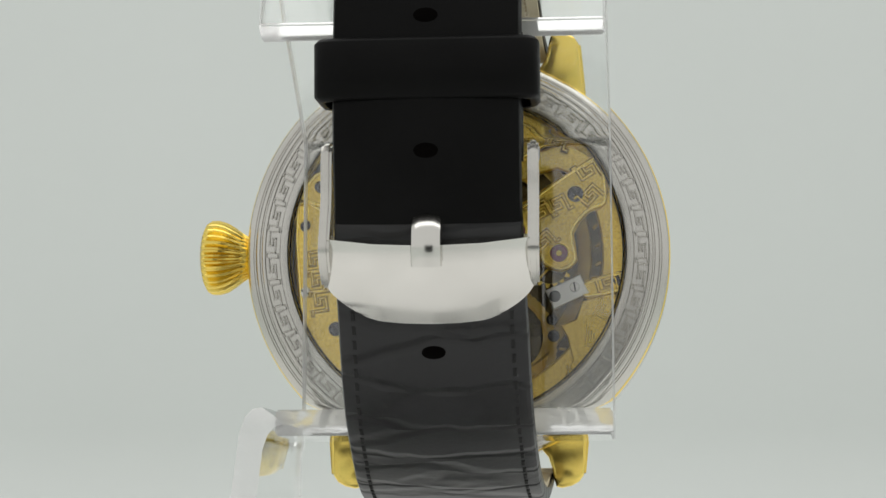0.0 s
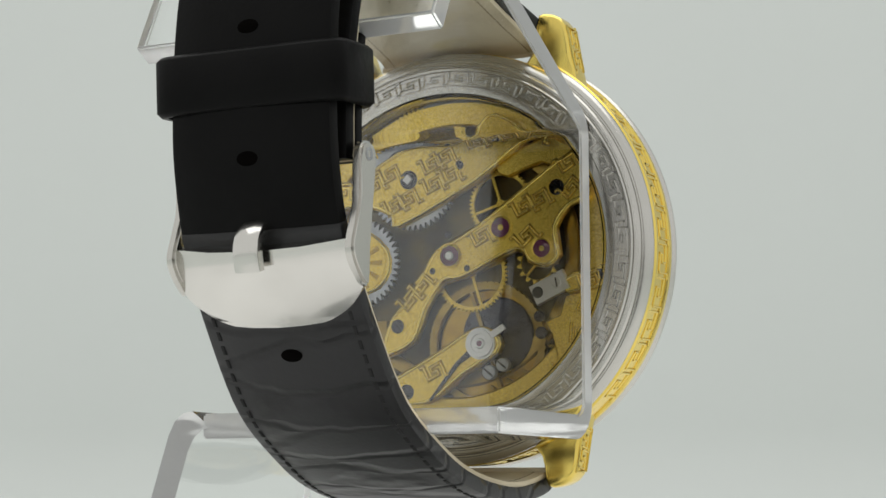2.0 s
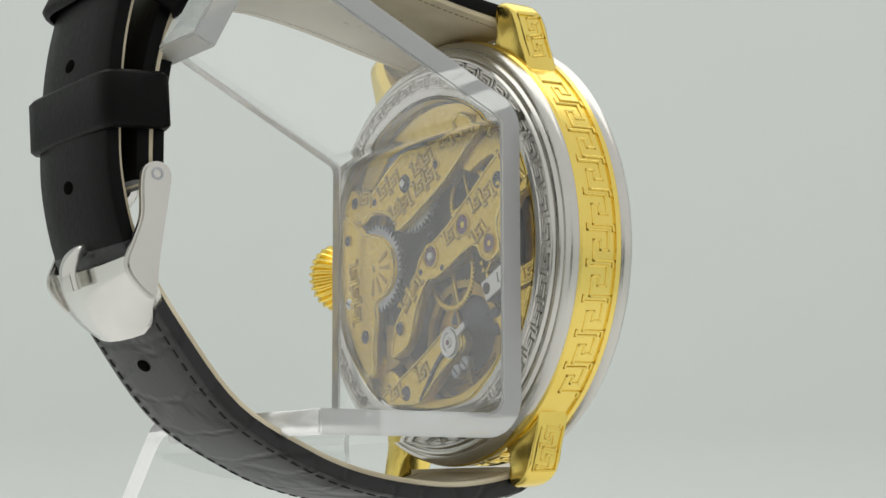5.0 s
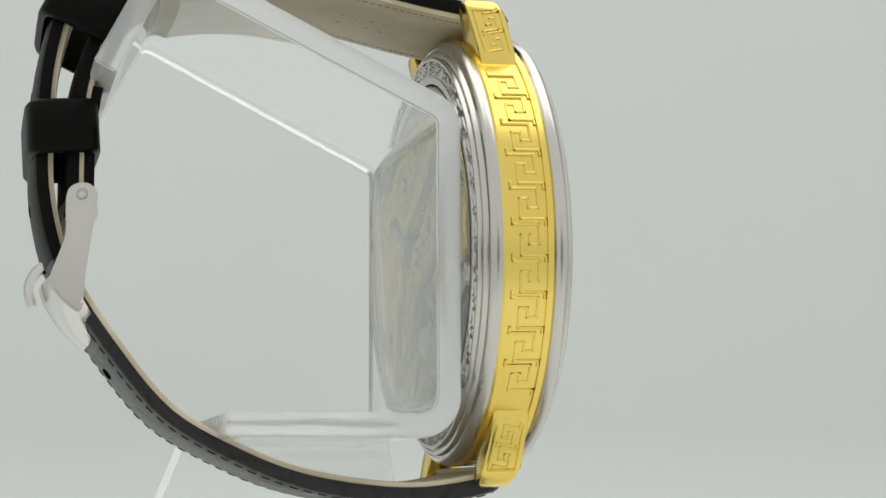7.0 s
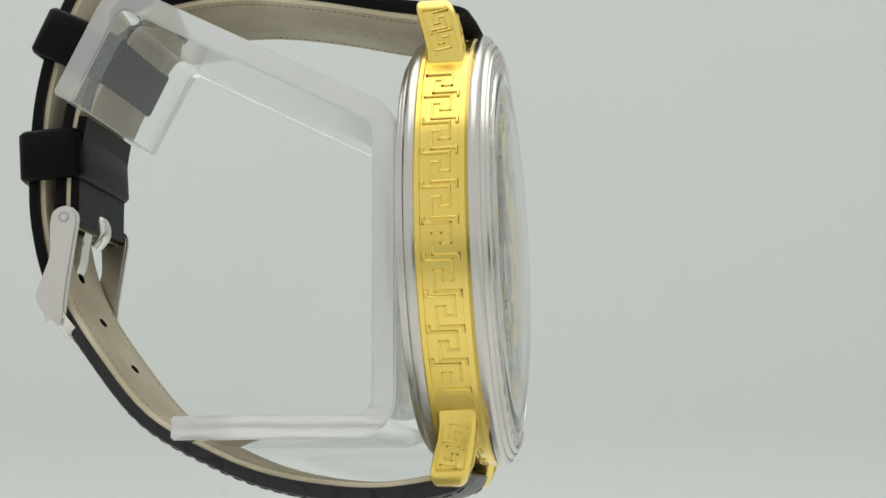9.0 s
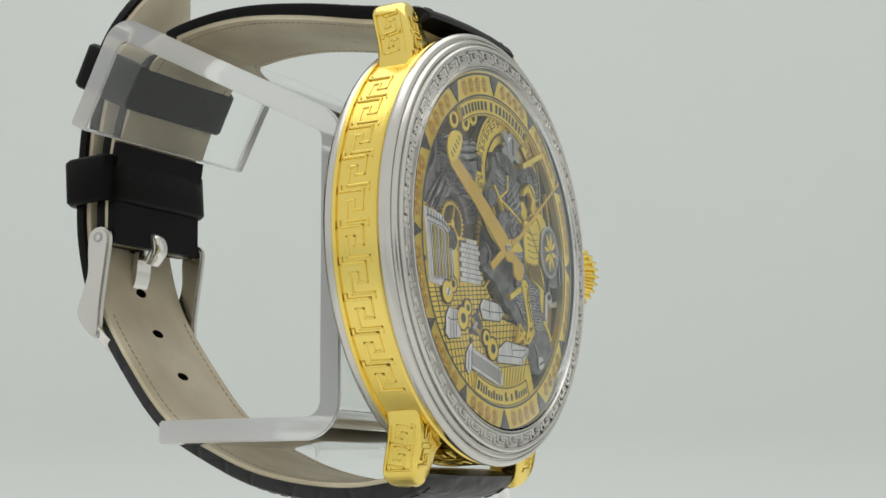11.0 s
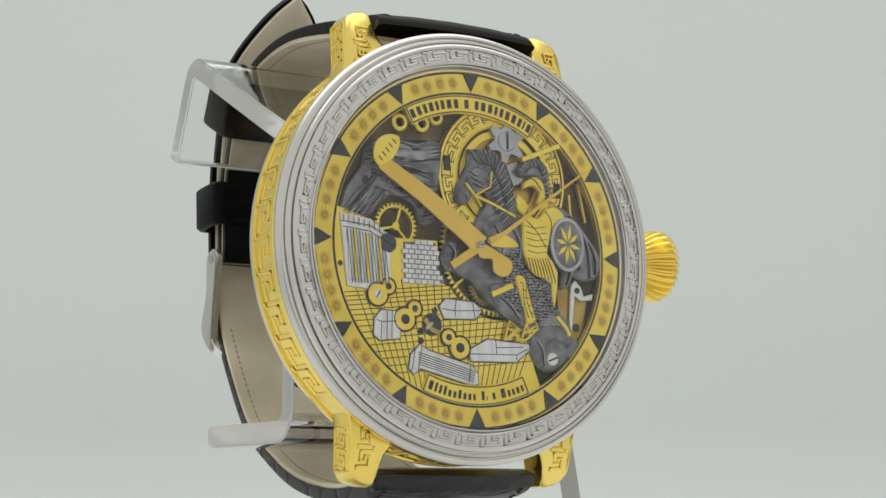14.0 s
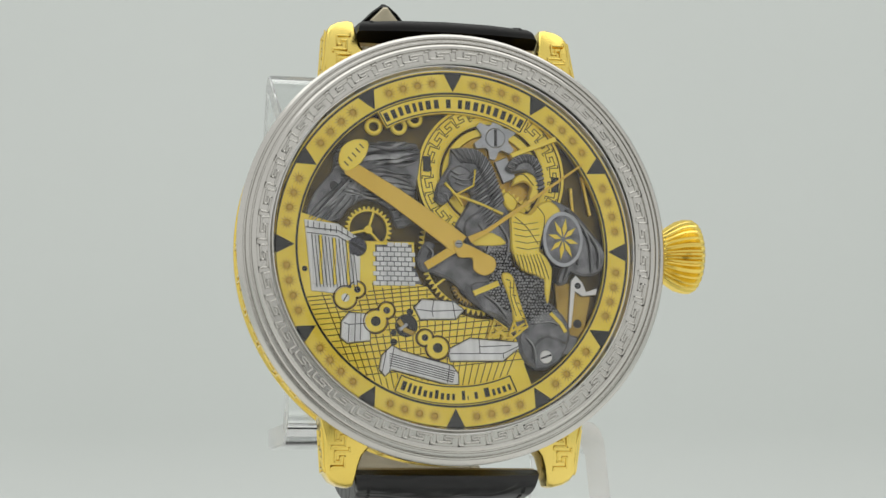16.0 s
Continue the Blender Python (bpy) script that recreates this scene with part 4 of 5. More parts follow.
        for a in (a0 + 0.6, a1 - 0.6):
            detail("border", plate(arc_points(r0 + 0.2, a - 0.25, a + 0.25, 2) + arc_points(r1 - 0.2, a + 0.25, a - 0.25, 2), 0.095, 0.14, 0), BLACK, back_plate)
        heights = [1.0] * 21 if flip == 1 else [1.0, 1.0, 0.9, 1.0, 0.7, 0.68, 0.95, 0.7, 0.68, 0.68, 0, 1.0, 0.4, 0, 0.75, 0, 1.0, 0.7, 0.68, 0.68, 0.68]
        if flip == 1:
            heights[8], heights[10] = 0, 0
        bars_on_arc(widths, heights, (r0 + r1) / 2, (a0 + a1) / 2, 0.17 if flip == 1 else 0.15, 0.09, BLACK, back_plate, flip)

    # the horseman relief, in plain shapes: dark horse, cloak, gold rider, shield
    def relief(name, outline, y0, mat, parent, label="", depth=0.7, steps=3, bevel=0.22):
        return detail(name, plate(smooth_line(outline, steps, True), y0, y0 + depth, bevel), mat, parent, label)

    body = [(-0.2, 11.2), (1.0, 10.9), (2.7, 11.1), (4.0, 9.9), (4.9, 7.8), (5.9, 5.2), (6.7, 2.7), (6.2, 0.1), (6.7, -2.2), (11.6, -6.5), (13.0, -9.1), (11.8, -12.3), (8.9, -13.2), (7.2, -10.2), (4.8, -7.8), (1.8, -5.7), (-0.2, -3.6), (-3.2, -2.4), (-4.2, -1.1), (-2.2, -0.6), (0.5, -0.6), (1.2, 1.2), (0.2, 2.4), (0.8, 3.6), (2.1, 6.0), (1.2, 6.4), (-0.2, 5.8), (-1.2, 4.8), (-2.1, 5.4), (-1.8, 7.1), (-0.4, 9.4)]
    horse = relief("horse_relief", body, 0.1, GUNMETAL, watch, "dark oxidised silver horse in flat relief", 0.9, 2, 0.22)
    relief("shoulder", [(1.4, 3.3), (3.6, 4.4), (5.8, 3.0), (6.3, 0.6), (4.4, -0.6), (2.0, 0.2), (1.0, 1.6)], -0.12, GUNMETAL, horse, bevel=0.3)
    relief("haunch", [(7.4, -8.6), (9.0, -7.1), (11.6, -6.7), (12.9, -8.6), (12.5, -10.5), (10.4, -9.8), (8.9, -11.1), (9.2, -12.9), (8.0, -12.6), (7.0, -10.6)], -0.15, GUNMETAL, horse, bevel=0.35)
    relief("head", [(-0.2, 8.9), (0.8, 9.3), (2.1, 8.5), (2.4, 7.1), (1.5, 6.4), (0.3, 6.1), (-0.5, 6.8), (-0.8, 8.0)], -0.12, GUNMETAL, horse, bevel=0.25)
    relief("muzzle", [(-1.6, 6.9), (-0.5, 6.7), (-0.1, 5.9), (-1.1, 4.8), (-1.9, 5.2), (-2.0, 6.2)], -0.2, GUNMETAL, horse, bevel=0.2)
    relief("foreleg", [(1.8, -4.0), (4.1, -3.7), (4.0, -5.2), (6.1, -7.4), (6.4, -8.7), (4.8, -7.5), (2.8, -6.5)], -0.1, GUNMETAL, horse)
    relief("raised_hoof", [(-4.1, -1.1), (-3.2, 0.6), (-2.1, 0.2), (-2.9, -1.0), (-1.8, -1.9), (-3.0, -2.7), (-3.9, -2.2)], -0.1, GUNMETAL, horse)
    cape = [(11.0, 5.6), (13.3, 4.8), (15.6, 2.3), (17.3, -0.3), (16.5, -2.3), (14.5, -2.7), (13.3, -2.3), (12.7, -3.6), (11.6, -3.5), (12.5, -0.7), (12.9, 2.5)]
    relief("cloak", cape, 0.05, GUNMETAL, horse, "dark grey cloak shape")
    relief("tail", [(11.5, -7.0), (12.8, -9.1), (14.0, -9.7), (13.0, -11.6), (11.4, -11.0)], 0.2, GUNMETAL, horse)
    # mane, forelock and plume: locks side by side, each curling down from the crest line
    def locks(line, length, lean, y, owner):
        crest = smooth_line(line, 6)
        for k, p in enumerate(crest[:-1]):
            d = (crest[k + 1] - p).normalized()
            n = Vector((d.y, -d.x)) * length
            q = p + n * 0.5 + d * lean * 0.5
            r = p + n + d * lean
            detail("mane_lock", strip([p, q, r], [0.26, 0.3, 0.06], y - 0.05 * (k % 2), 0.3, 0.08), PALE_OXIDE if k % 2 else GUNMETAL, owner)
            detail("cut_line", strip([p + d * 0.16, q + d * 0.16, r], [0.07, 0.09, 0.03], y - 0.06, 0.1, 0), INK, owner)

    locks([(-0.2, 11.0), (1.2, 11.2), (2.9, 10.9), (4.2, 9.5), (5.0, 7.5), (5.7, 5.4)], 1.7, 0.9, -0.25, horse)
    locks([(2.7, 8.9), (3.5, 7.0), (4.1, 5.0), (4.9, 3.1)], 1.5, 0.6, -0.2, horse)
    crest = relief("crest", [(6.0, 9.2), (7.0, 10.3), (8.7, 10.6), (9.8, 9.4), (10.3, 6.9), (9.8, 6.2), (9.2, 7.9), (8.2, 8.8), (6.7, 8.6)], -0.2, GUNMETAL, horse)
    locks([(6.0, 9.3), (7.0, 10.4), (8.7, 10.7), (9.9, 9.5), (10.3, 6.9)], 1.0, 0.35, -0.38, horse)
    gold = watch
    relief("helmet_shape", [(6.5, 7.1), (7.0, 8.2), (8.2, 8.7), (9.3, 8.1), (9.6, 6.5), (9.0, 5.3), (8.4, 5.8), (8.8, 6.9), (8.1, 7.6), (7.2, 7.4)], -0.3, DIAL_GOLD, gold, "plain gold helmet shape", 0.6, 3, 0.15)
    relief("cuirass_shape", [(6.3, 3.8), (7.2, 4.3), (8.5, 4.0), (9.7, 5.2), (11.0, 5.5), (12.1, 4.3), (10.6, 3.0), (9.8, 0.8), (9.5, -0.5), (8.1, -1.0), (6.5, -0.4), (6.3, 1.9)], -0.35, DIAL_GOLD, gold, "plain gold tunic shape", 0.7, 3, 0.2)
    relief("skirt_shape", [(6.5, -0.2), (9.4, 0.1), (11.0, -2.0), (10.2, -3.3), (9.1, -2.8), (7.5, -2.2)], -0.3, DIAL_GOLD, gold, "plain gold pleated shape", 0.6, 2, 0.15)
    relief("sleeve_shape", [(5.5, 6.0), (6.1, 6.4), (7.2, 5.3), (6.6, 4.2), (5.7, 4.9)], -0.3, DIAL_GOLD, gold, "", 0.6, 2, 0.15)
    greave = [(5.2, -3.0), (5.9, -2.6), (6.6, -3.2), (7.1, -5.1), (7.6, -6.8), (7.8, -7.7), (6.6, -8.0), (6.4, -6.9), (5.9, -5.1)]
    relief("boot_shape", greave, -0.35, DIAL_GOLD, gold, "plain gold boot shape", 0.6, 3, 0.15)
    relief("sash_shape", [(10.2, -2.2), (11.0, -2.0), (10.7, -4.8), (10.4, -6.0), (10.1, -4.8)], -0.3, DIAL_GOLD, gold, "", 0.5, 2, 0.12)
    relief("saddle_shape", [(1.9, 1.3), (4.2, 1.8), (5.8, 0.8), (5.1, 0.4), (2.3, 0.3)], -0.25, DIAL_GOLD, gold, "", 0.4, 2, 0.1)
    for k in range(9):
        p, q = Vector((6.6, -0.6)).lerp(Vector((9.6, -0.5)), k / 8), Vector((6.9, -2.2)).lerp(Vector((10.6, -3.3)), k / 8)
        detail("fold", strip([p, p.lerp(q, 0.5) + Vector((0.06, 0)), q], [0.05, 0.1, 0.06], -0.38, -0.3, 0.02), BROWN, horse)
    for k in range(5):
        p = Vector((6.6, 3.0)) + Vector((0.08 * k, -0.7 * k))
        detail("fold", strip([p, p + Vector((1.3, -0.22)), p + Vector((2.8, 0.05))], 0.07, -0.4, -0.3, 0.02), BROWN, horse)
    for line in ([(9.4, 4.8), (10.2, 3.6), (9.8, 1.2)], [(6.8, 3.6), (8.2, 2.4), (9.4, 0.6)], [(6.9, 8.2), (7.9, 8.4), (9.0, 7.2)], [(6.6, -3.4), (6.6, -5.4), (7.4, -7.4)], [(6.2, -3.6), (6.2, -5.2), (6.8, -7.4)]):
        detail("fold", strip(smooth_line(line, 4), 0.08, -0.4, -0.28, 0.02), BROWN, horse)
    for k in range(6):
        p = Vector((5.7, -3.4)).lerp(Vector((7.4, -7.6)), k / 5)
        detail("fold", strip([p, p + Vector((0.45, -0.12))], 0.08, -0.4, -0.3, 0.02), BROWN, horse)
    # strands and muscle lines cut into the horse and cloak
    for line in ([(2.6, 2.8), (3.7, 0.8), (3.2, -1.5)], [(4.8, 2.9), (5.9, 1.0), (5.6, -1.4)], [(-1.6, 6.0), (-1.0, 5.9), (-0.8, 5.2)], [(-0.4, 8.6), (0.4, 8.2), (1.4, 8.4)], [(-0.3, 8.0), (0.6, 7.6), (1.6, 7.6)], [(0.0, 7.3), (0.8, 7.0), (1.6, 7.0)],
                 [(11.6, 4.6), (13.4, 1.8), (13.9, -1.6)], [(12.6, 4.6), (15.0, 1.6), (15.4, -2.4)], [(13.4, 4.0), (16.0, 0.6), (16.2, -2.0)], [(12.6, 1.4), (13.0, -0.6), (12.2, -3.4)], [(8.6, -8.3), (10.4, -8.0), (11.6, -8.4)], [(7.8, -9.8), (8.6, -10.8), (8.8, -12.6)],
                 [(3.2, -5.2), (4.6, -6.2), (5.8, -7.8)], [(-3.4, 0.2), (-2.6, -0.6), (-3.0, -1.8)]):
        pts = smooth_line(line, 4)
        detail("cut_line", strip(pts, [0.16 * math.sin(math.pi * (i + 0.4) / len(pts)) + 0.04 for i in range(len(pts))], -0.2, 0.0, 0.02), INK, horse)
        pts = [p + Vector((0.22, 0.05)) for p in pts]
        detail("cut_line", strip(pts, [0.14 * math.sin(math.pi * (i + 0.4) / len(pts)) + 0.03 for i in range(len(pts))], -0.22, 0.0, 0.04), PALE_OXIDE, horse)
    beads = bmesh.new()
    cloth = [(2.8, 0.5), (6.0, 1.1), (6.5, -1.8), (8.1, -2.8), (10.1, -3.0), (10.5, -6.0), (11.6, -6.7), (9.0, -8.3), (7.9, -7.5), (5.3, -6.5), (3.7, -5.2), (4.1, -1.8)]
    for i in range(30):
        for j in range(30):
            p = Vector((2.6, -9.0)) + Vector((0.33 * i + 0.16 * (j % 2) + rng.uniform(-0.07, 0.07), 0.33 * j + rng.uniform(-0.07, 0.07)))
            if inside(p, cloth) and not inside(p, greave):
                plate(circle(p.x, p.y, rng.uniform(0.11, 0.16), 6), -0.2, -0.05, 0.06, beads)
    relief("saddle_cloth", cloth, -0.08, INK, horse, "black pebbled saddle cloth", 0.5, 1, 0.1)
    detail("bead_grain", beads, PALE_OXIDE, horse)["kind"] = "stuff"
    sc = (12.2, 1.2)
    rim = [(sc[0] + 2.3 * math.sin(a), sc[1] + 3.1 * math.cos(a)) for a in [k * math.tau / 32 for k in range(32)]]
    shield = detail("shield", plate(rim, -0.55, 0.2, 0.2), GUNMETAL, watch, "dark oval shield with a gold star")
    inner = [(sc[0] + 1.95 * math.sin(a), sc[1] + 2.7 * math.cos(a)) for a in [k * math.tau / 32 for k in range(32)]]
    detail("rim", plate(rim, -0.58, -0.4, 0.05), GREY_STEEL, shield)
    detail("field", plate(inner, -0.62, -0.4, 0.05), GUNMETAL, shield)
    for k in range(8):
        a = k * math.tau / 8 + 0.2
        d = Vector((math.sin(a) * 0.72, math.cos(a)))
        c = Vector(sc)
        n = Vector((-d.y, d.x)).normalized() * 0.28
        detail("ray", plate([c + d * 0.25, c + d * 1.2 + n, c + d * 2.4, c + d * 1.2 - n], -0.7, -0.55, 0.05), DIAL_GOLD, shield)
    # bridle, straps and lance pieces
    for line, w in (([(-1.0, 7.2), (0.2, 5.9), (2.9, 5.0), (5.5, 3.9)], 0.28), ([(0.2, 5.9), (2.2, 7.0), (2.4, 8.8)], 0.22), ([(0.2, 5.9), (1.0, 4.7)], 0.2), ([(6.5, 10.5), (11.7, 12.6)], 0.55), ([(2.1, -5.0), (4.9, -3.8)], 0.62), ([(10.7, -7.0), (11.9, -8.2), (12.4, -9.1)], 0.4),
                    ([(7.1, 4.9), (8.0, 2.1), (9.6, 0.2)], 0.16)):
        detail("gold_strap", strip(line, w, -0.3, 0.1, 0.05), DIAL_GOLD, horse, "gold strap")
    for line in ([(3.7, -9.9), (4.4, -7.8), (5.8, -8.8), (4.8, -9.4), (3.7, -9.9)], [(4.4, -8.7), (5.6, -9.7)], [(3.9, -9.8), (5.5, -8.6)], [(5.2, -9.8), (6.5, -9.8), (8.1, -8.5), (7.8, -7.6), (6.6, -8.0), (6.0, -9.6)], [(6.6, -8.1), (7.1, -9.5)], [(6.3, -9.1), (7.8, -8.2)], [(6.8, -8.9), (8.0, -8.6)]):
        detail("sandal_strap", strip(line, 0.26, -0.25, 0.1, 0.06), DIAL_GOLD, horse)
    # exposed steel levers
    lever = detail("setting_lever", plate([(13.3, -3.2), (13.9, -2.6), (14.7, -3.4), (15.1, -4.4), (16.4, -4.0), (16.2, -4.8), (14.6, -5.0), (13.8, -4.4), (13.3, -8.5), (12.9, -8.5)], 0.6, 0.9, 0.08), SATIN_STEEL, watch, "polished steel lever")
    disc("pivot", (14.1, -3.8), 0.35, 0.5, 0.8, BLACK, lever, bevel=0.02, n=16)
    plate_b = detail("gilt_bridge", plate([(11.5, -3.5), (13.3, -3.5), (15.7, -5.0), (15.0, -8.5), (13.4, -10.4), (11.8, -7.3)], 1.0, 1.5, 0.1), DARK_GOLD, watch, "gilt bridge in the dial's opening")
    disc("screw_hole", (14.1, -8.0), 0.5, 0.95, 1.3, BLACK, plate_b, bevel=0.02, n=18)
    screw("screw", (10.2, -11.8), 0.75, 0.0, 0.6, SATIN_STEEL, watch, 70)
    for line in ([(13.6, 7.3), (13.9, 2.9)], [(14.9, 8.7), (15.8, 4.2)]):
        detail("gilt_rod", strip(line, 0.35, 0.9, 1.3, 0.08), MOVEMENT_GOLD, watch)

    # hands
    hour = detail("hour_hand", strip([(-12.4, 9.0), (-11.7, 8.4), (-6.6, 5.3), (-0.9, 1.3), (0.5, 0.2)], [0.5, 1.7, 2.0, 2.3, 2.4], -0.85, -0.65, 0.06), HAND_GOLD, watch, "gold hand with a leaf tip")
    detail("leaf_tip", plate(smooth_line([(-12.9, 8.9), (-12.6, 10.5), (-11.3, 11.5), (-9.7, 11.4), (-9.8, 10.0), (-10.8, 8.6), (-12.1, 8.0)], 3, True), -0.92, -0.7, 0.08), DIAL_GOLD, hour, "pale engraved leaf tip")
    for k in range(5):
        p = Vector((-12.2, 8.9)) + Vector((0.42, 0.5)) * k
        detail("engraved_bar", strip([p + Vector((0.35, -0.3)), p + Vector((-0.1, 0.15))], 0.14, -0.94, -0.9, 0), BROWN, hour)
    detail("counterweight", plate(smooth_line([(-0.3, 0.7), (1.3, 0.3), (3.2, -0.6), (4.4, -1.3), (4.3, -2.5), (3.2, -3.1), (2.0, -2.5), (1.8, -1.2), (0.3, -1.1)], 3, True), -0.9, -0.68, 0.06), HAND_GOLD, hour)
    detail("short_tail", strip([(0.5, 0.2), (-3.3, -2.2)], [1.0, 0.9], -0.8, -0.66, 0.04), HAND_GOLD, hour)
    detail("sweep_hand", strip([(1.5, 0.8), (3.5, 1.8), (14.6, 9.7)], [0.75, 0.5, 0.22], -1.0, -0.9, 0.03), HAND_GOLD, watch, "thin gold hand")
    screw("hand_pin", (0.3, 0.3), 0.42, -1.25, -0.6, GREY_STEEL, watch, 90)


HEAD = LEAN
build_dial()


def build_movement():
    """The gilt movement under the case back; its shown faces look along +y."""
    base = part("main_plate", turned([(0, 5.9), (18.6, 5.9), (18.6, 5.2), (0, 5.2)], 64), DARK_BRASS, watch, "dark gilt main plate")
    detail("plate_rim", turned([(15.9, 5.9), (15.9, 7.1), (16.1, 7.3), (18.5, 7.3), (18.5, 5.9)], 96), MOVEMENT_GOLD, base)
    # wheels
    bal = (-3.8, -10.1)
    gear("balance_wheel", bal, 7.0, 60, 0.9, 6.9, 6.2, DARK_GOLD, watch, "gilt balance wheel", 2, 0.12)
    disc("balance_dish", (bal[0] - 0.4, bal[1] - 0.3), 6.4, 6.12, 5.9, RELIEF_GOLD, base, "gilt dish under the balance", n=64)
    disc("hairspring", (bal[0] - 1.2, bal[1] + 1.0), 4.2, 6.6, 6.3, BLUED, watch, "dark coiled hairspring")
    gear("fourth_wheel", (-2.2, -2.2), 4.3, 56, 0.62, 7.1, 6.8, MOVEMENT_GOLD, watch, "gilt toothed wheel", 4, 0.28)
    gear("third_wheel", (-5.8, 5.4), 3.8, 50, 0.6, 7.0, 6.7, MOVEMENT_GOLD, watch, "gilt toothed wheel", 4, 0.28)
    gear("escape_wheel", (-10.1, -1.4), 2.4, 15, 0.5, 7.2, 6.9, MOVEMENT_GOLD, watch, "gilt escape wheel", 3, 0.5)
    gear("ratchet_wheel", (4.8, 8.7), 5.6, 50, 1.6, 7.6, 7.0, GREY_STEEL, watch, "grey steel ratchet wheel", 0, 0.5)
    gear("barrel_rim", (3.7, 12.2), 6.2, 64, 1.0, 6.9, 6.2, MOVEMENT_GOLD, watch, "gilt barrel teeth", 0, 0.35)
    crown_c = (11.4, -0.4)
    gear("crown_wheel", crown_c, 5.1, 44, 1.5, 8.1, 7.5, GREY_STEEL, watch, "grey steel crown wheel", 0, 0.55)
    # bridges
    outlines = {
        "barrel_bridge": [(17.9, 6.5), (16.9, 8.7), (15.6, 9.6), (13.6, 8.8), (11.5, 8.8), (8.4, 10.9), (3.7, 12.9), (-1.0, 12.8), (-3.6, 15.6), (-5.7, 16.8), (-10.2, 14.5), (-14.4, 12.4), (-9.8, 12.1), (-3.4, 7.8), (6.1, 3.3), (7.2, 4.7), (10.0, 5.8), (12.6, 5.9), (14.2, 5.0)],
        "crown_bridge": [(18.5, 5.9), (14.4, 4.8), (13.5, 4.0), (10.1, 3.3), (7.5, 1.1), (7.2, -1.5), (8.7, -3.5), (11.3, -4.5), (11.2, -6.4), (11.8, -9.0), (12.0, -12.6), (14.0, -12.9), (16.5, -10.7), (17.8, -8.0)],
        "train_bridge": [(8.0, -11.2), (8.3, -9.6), (7.2, -6.7), (5.3, -4.8), (3.1, -1.6), (1.6, 0.6), (-3.4, 3.1), (-15.0, 10.9), (-16.3, 9.4), (-16.5, 5.6), (-14.5, 4.5), (-12.8, 2.2), (-13.2, -0.8), (-11.4, -2.1), (-9.4, -1.4), (-8.1, -0.1), (-1.7, -2.8), (0.6, -3.1), (2.9, -6.2), (4.4, -9.7)],
        "balance_cock": [(11.3, -15.7), (7.5, -13.8), (1.6, -10.8), (-2.0, -8.7), (-4.1, -8.2), (-5.9, -9.4), (-5.7, -11.2), (-1.7, -13.5), (3.1, -16.7), (9.7, -16.4)],
        "escape_cock": [(-13.9, -3.1), (-20.5, -1.4), (-21.3, -2.2), (-21.0, -3.3), (-14.2, -5.2)],
    }
    made = {}
    for name, line in outlines.items():
        made[name] = detail(name, plate(smooth_line(line, 2, True), 8.35 if name != "balance_cock" else 8.5, 7.3, 0.26), MOVEMENT_GOLD, watch, "engraved gilt bridge")
        # a polished raised rim follows the bridge's edge
        ring = [Vector(p) for p in smooth_line(line, 3, True)]
        turn = 1 if sum(a.x * b.y - b.x * a.y for a, b in zip(ring, ring[1:] + ring[:1])) > 0 else -1
        top = 8.35 if name != "balance_cock" else 8.5
        bm = bmesh.new()
        rows = []
        for before, here, after in zip(ring[-1:] + ring[:-1], ring, ring[1:] + ring[:1]):
            d = (after - before).normalized()
            n = Vector((-d.y, d.x)) * turn
            rows.append([bm.verts.new((here.x + n.x * off, y, here.y + n.y * off)) for off, y in ((0.16, top - 0.05), (0.2, top + 0.08), (0.27, top + 0.13), (0.4, top + 0.13), (0.47, top + 0.08), (0.51, top - 0.05))])
        for a, b in zip(rows, rows[1:] + rows[:1]):
            for q in range(5):
                bm.faces.new((a[q], a[q + 1], b[q + 1], b[q]))
        bmesh.ops.recalc_face_normals(bm, faces=bm.faces[:])
        detail("rim", bm, GOLD, made[name], "polished raised gold rim")
    # the stepped plate beside the escape cock, cut with nested keys
    corner = [(-13.6, -5.3), (-17.2, -4.4), (-18.8, -7.8), (-17.7, -11.0), (-15.6, -13.5), (-12.0, -16.5), (-10.0, -16.9), (-11.2, -14.4), (-12.5, -11.8), (-11.9, -9.3), (-11.2, -8.0), (-12.9, -7.3)]
    made["corner_plate"] = detail("corner_plate", plate(corner, 7.9, 6.6, 0.15), MOVEMENT_GOLD, watch, "engraved gilt corner plate")
    for c, turn in (((-15.2, -9.2), 40), ((-13.3, -13.4), 55), ((-16.4, -6.2), 20)):
        for k in range(4):
            r = 1.75 - 0.42 * k
            if r > 0.3:
                line = [(c[0] + r * math.sin(radians(turn + q * 90)), c[1] + r * math.cos(radians(turn + q * 90))) for q in range(4)]
                detail("nested_key", strip([Vector(p) for p in line], 0.2, 8.02, 7.8, 0.05), GOLD, made["corner_plate"])
    detail("third_bridge", plate(smooth_line([(-5.5, 9.6), (-9.0, 11.6), (-12.6, 12.2), (-15.2, 10.4), (-16.6, 8.2), (-15.4, 7.6), (-11.0, 9.6), (-7.0, 8.2)], 2, True), 7.7, 6.8, 0.2), MOVEMENT_GOLD, watch, "gilt bridge set lower between the others")
    disc("crown_cap", crown_c, 3.7, 8.5, 8.0, MOVEMENT_GOLD, made["crown_bridge"], "engraved gilt cap", 0.15, 40)
    screw("screw", crown_c, 0.5, 8.6, 8.2, MOVEMENT_GOLD, made["crown_bridge"], 20)
    for k in range(5):
        a = radians(60 + k * 32)
        c = Vector(crown_c)
        d = Vector((-math.sin(a), math.cos(a)))
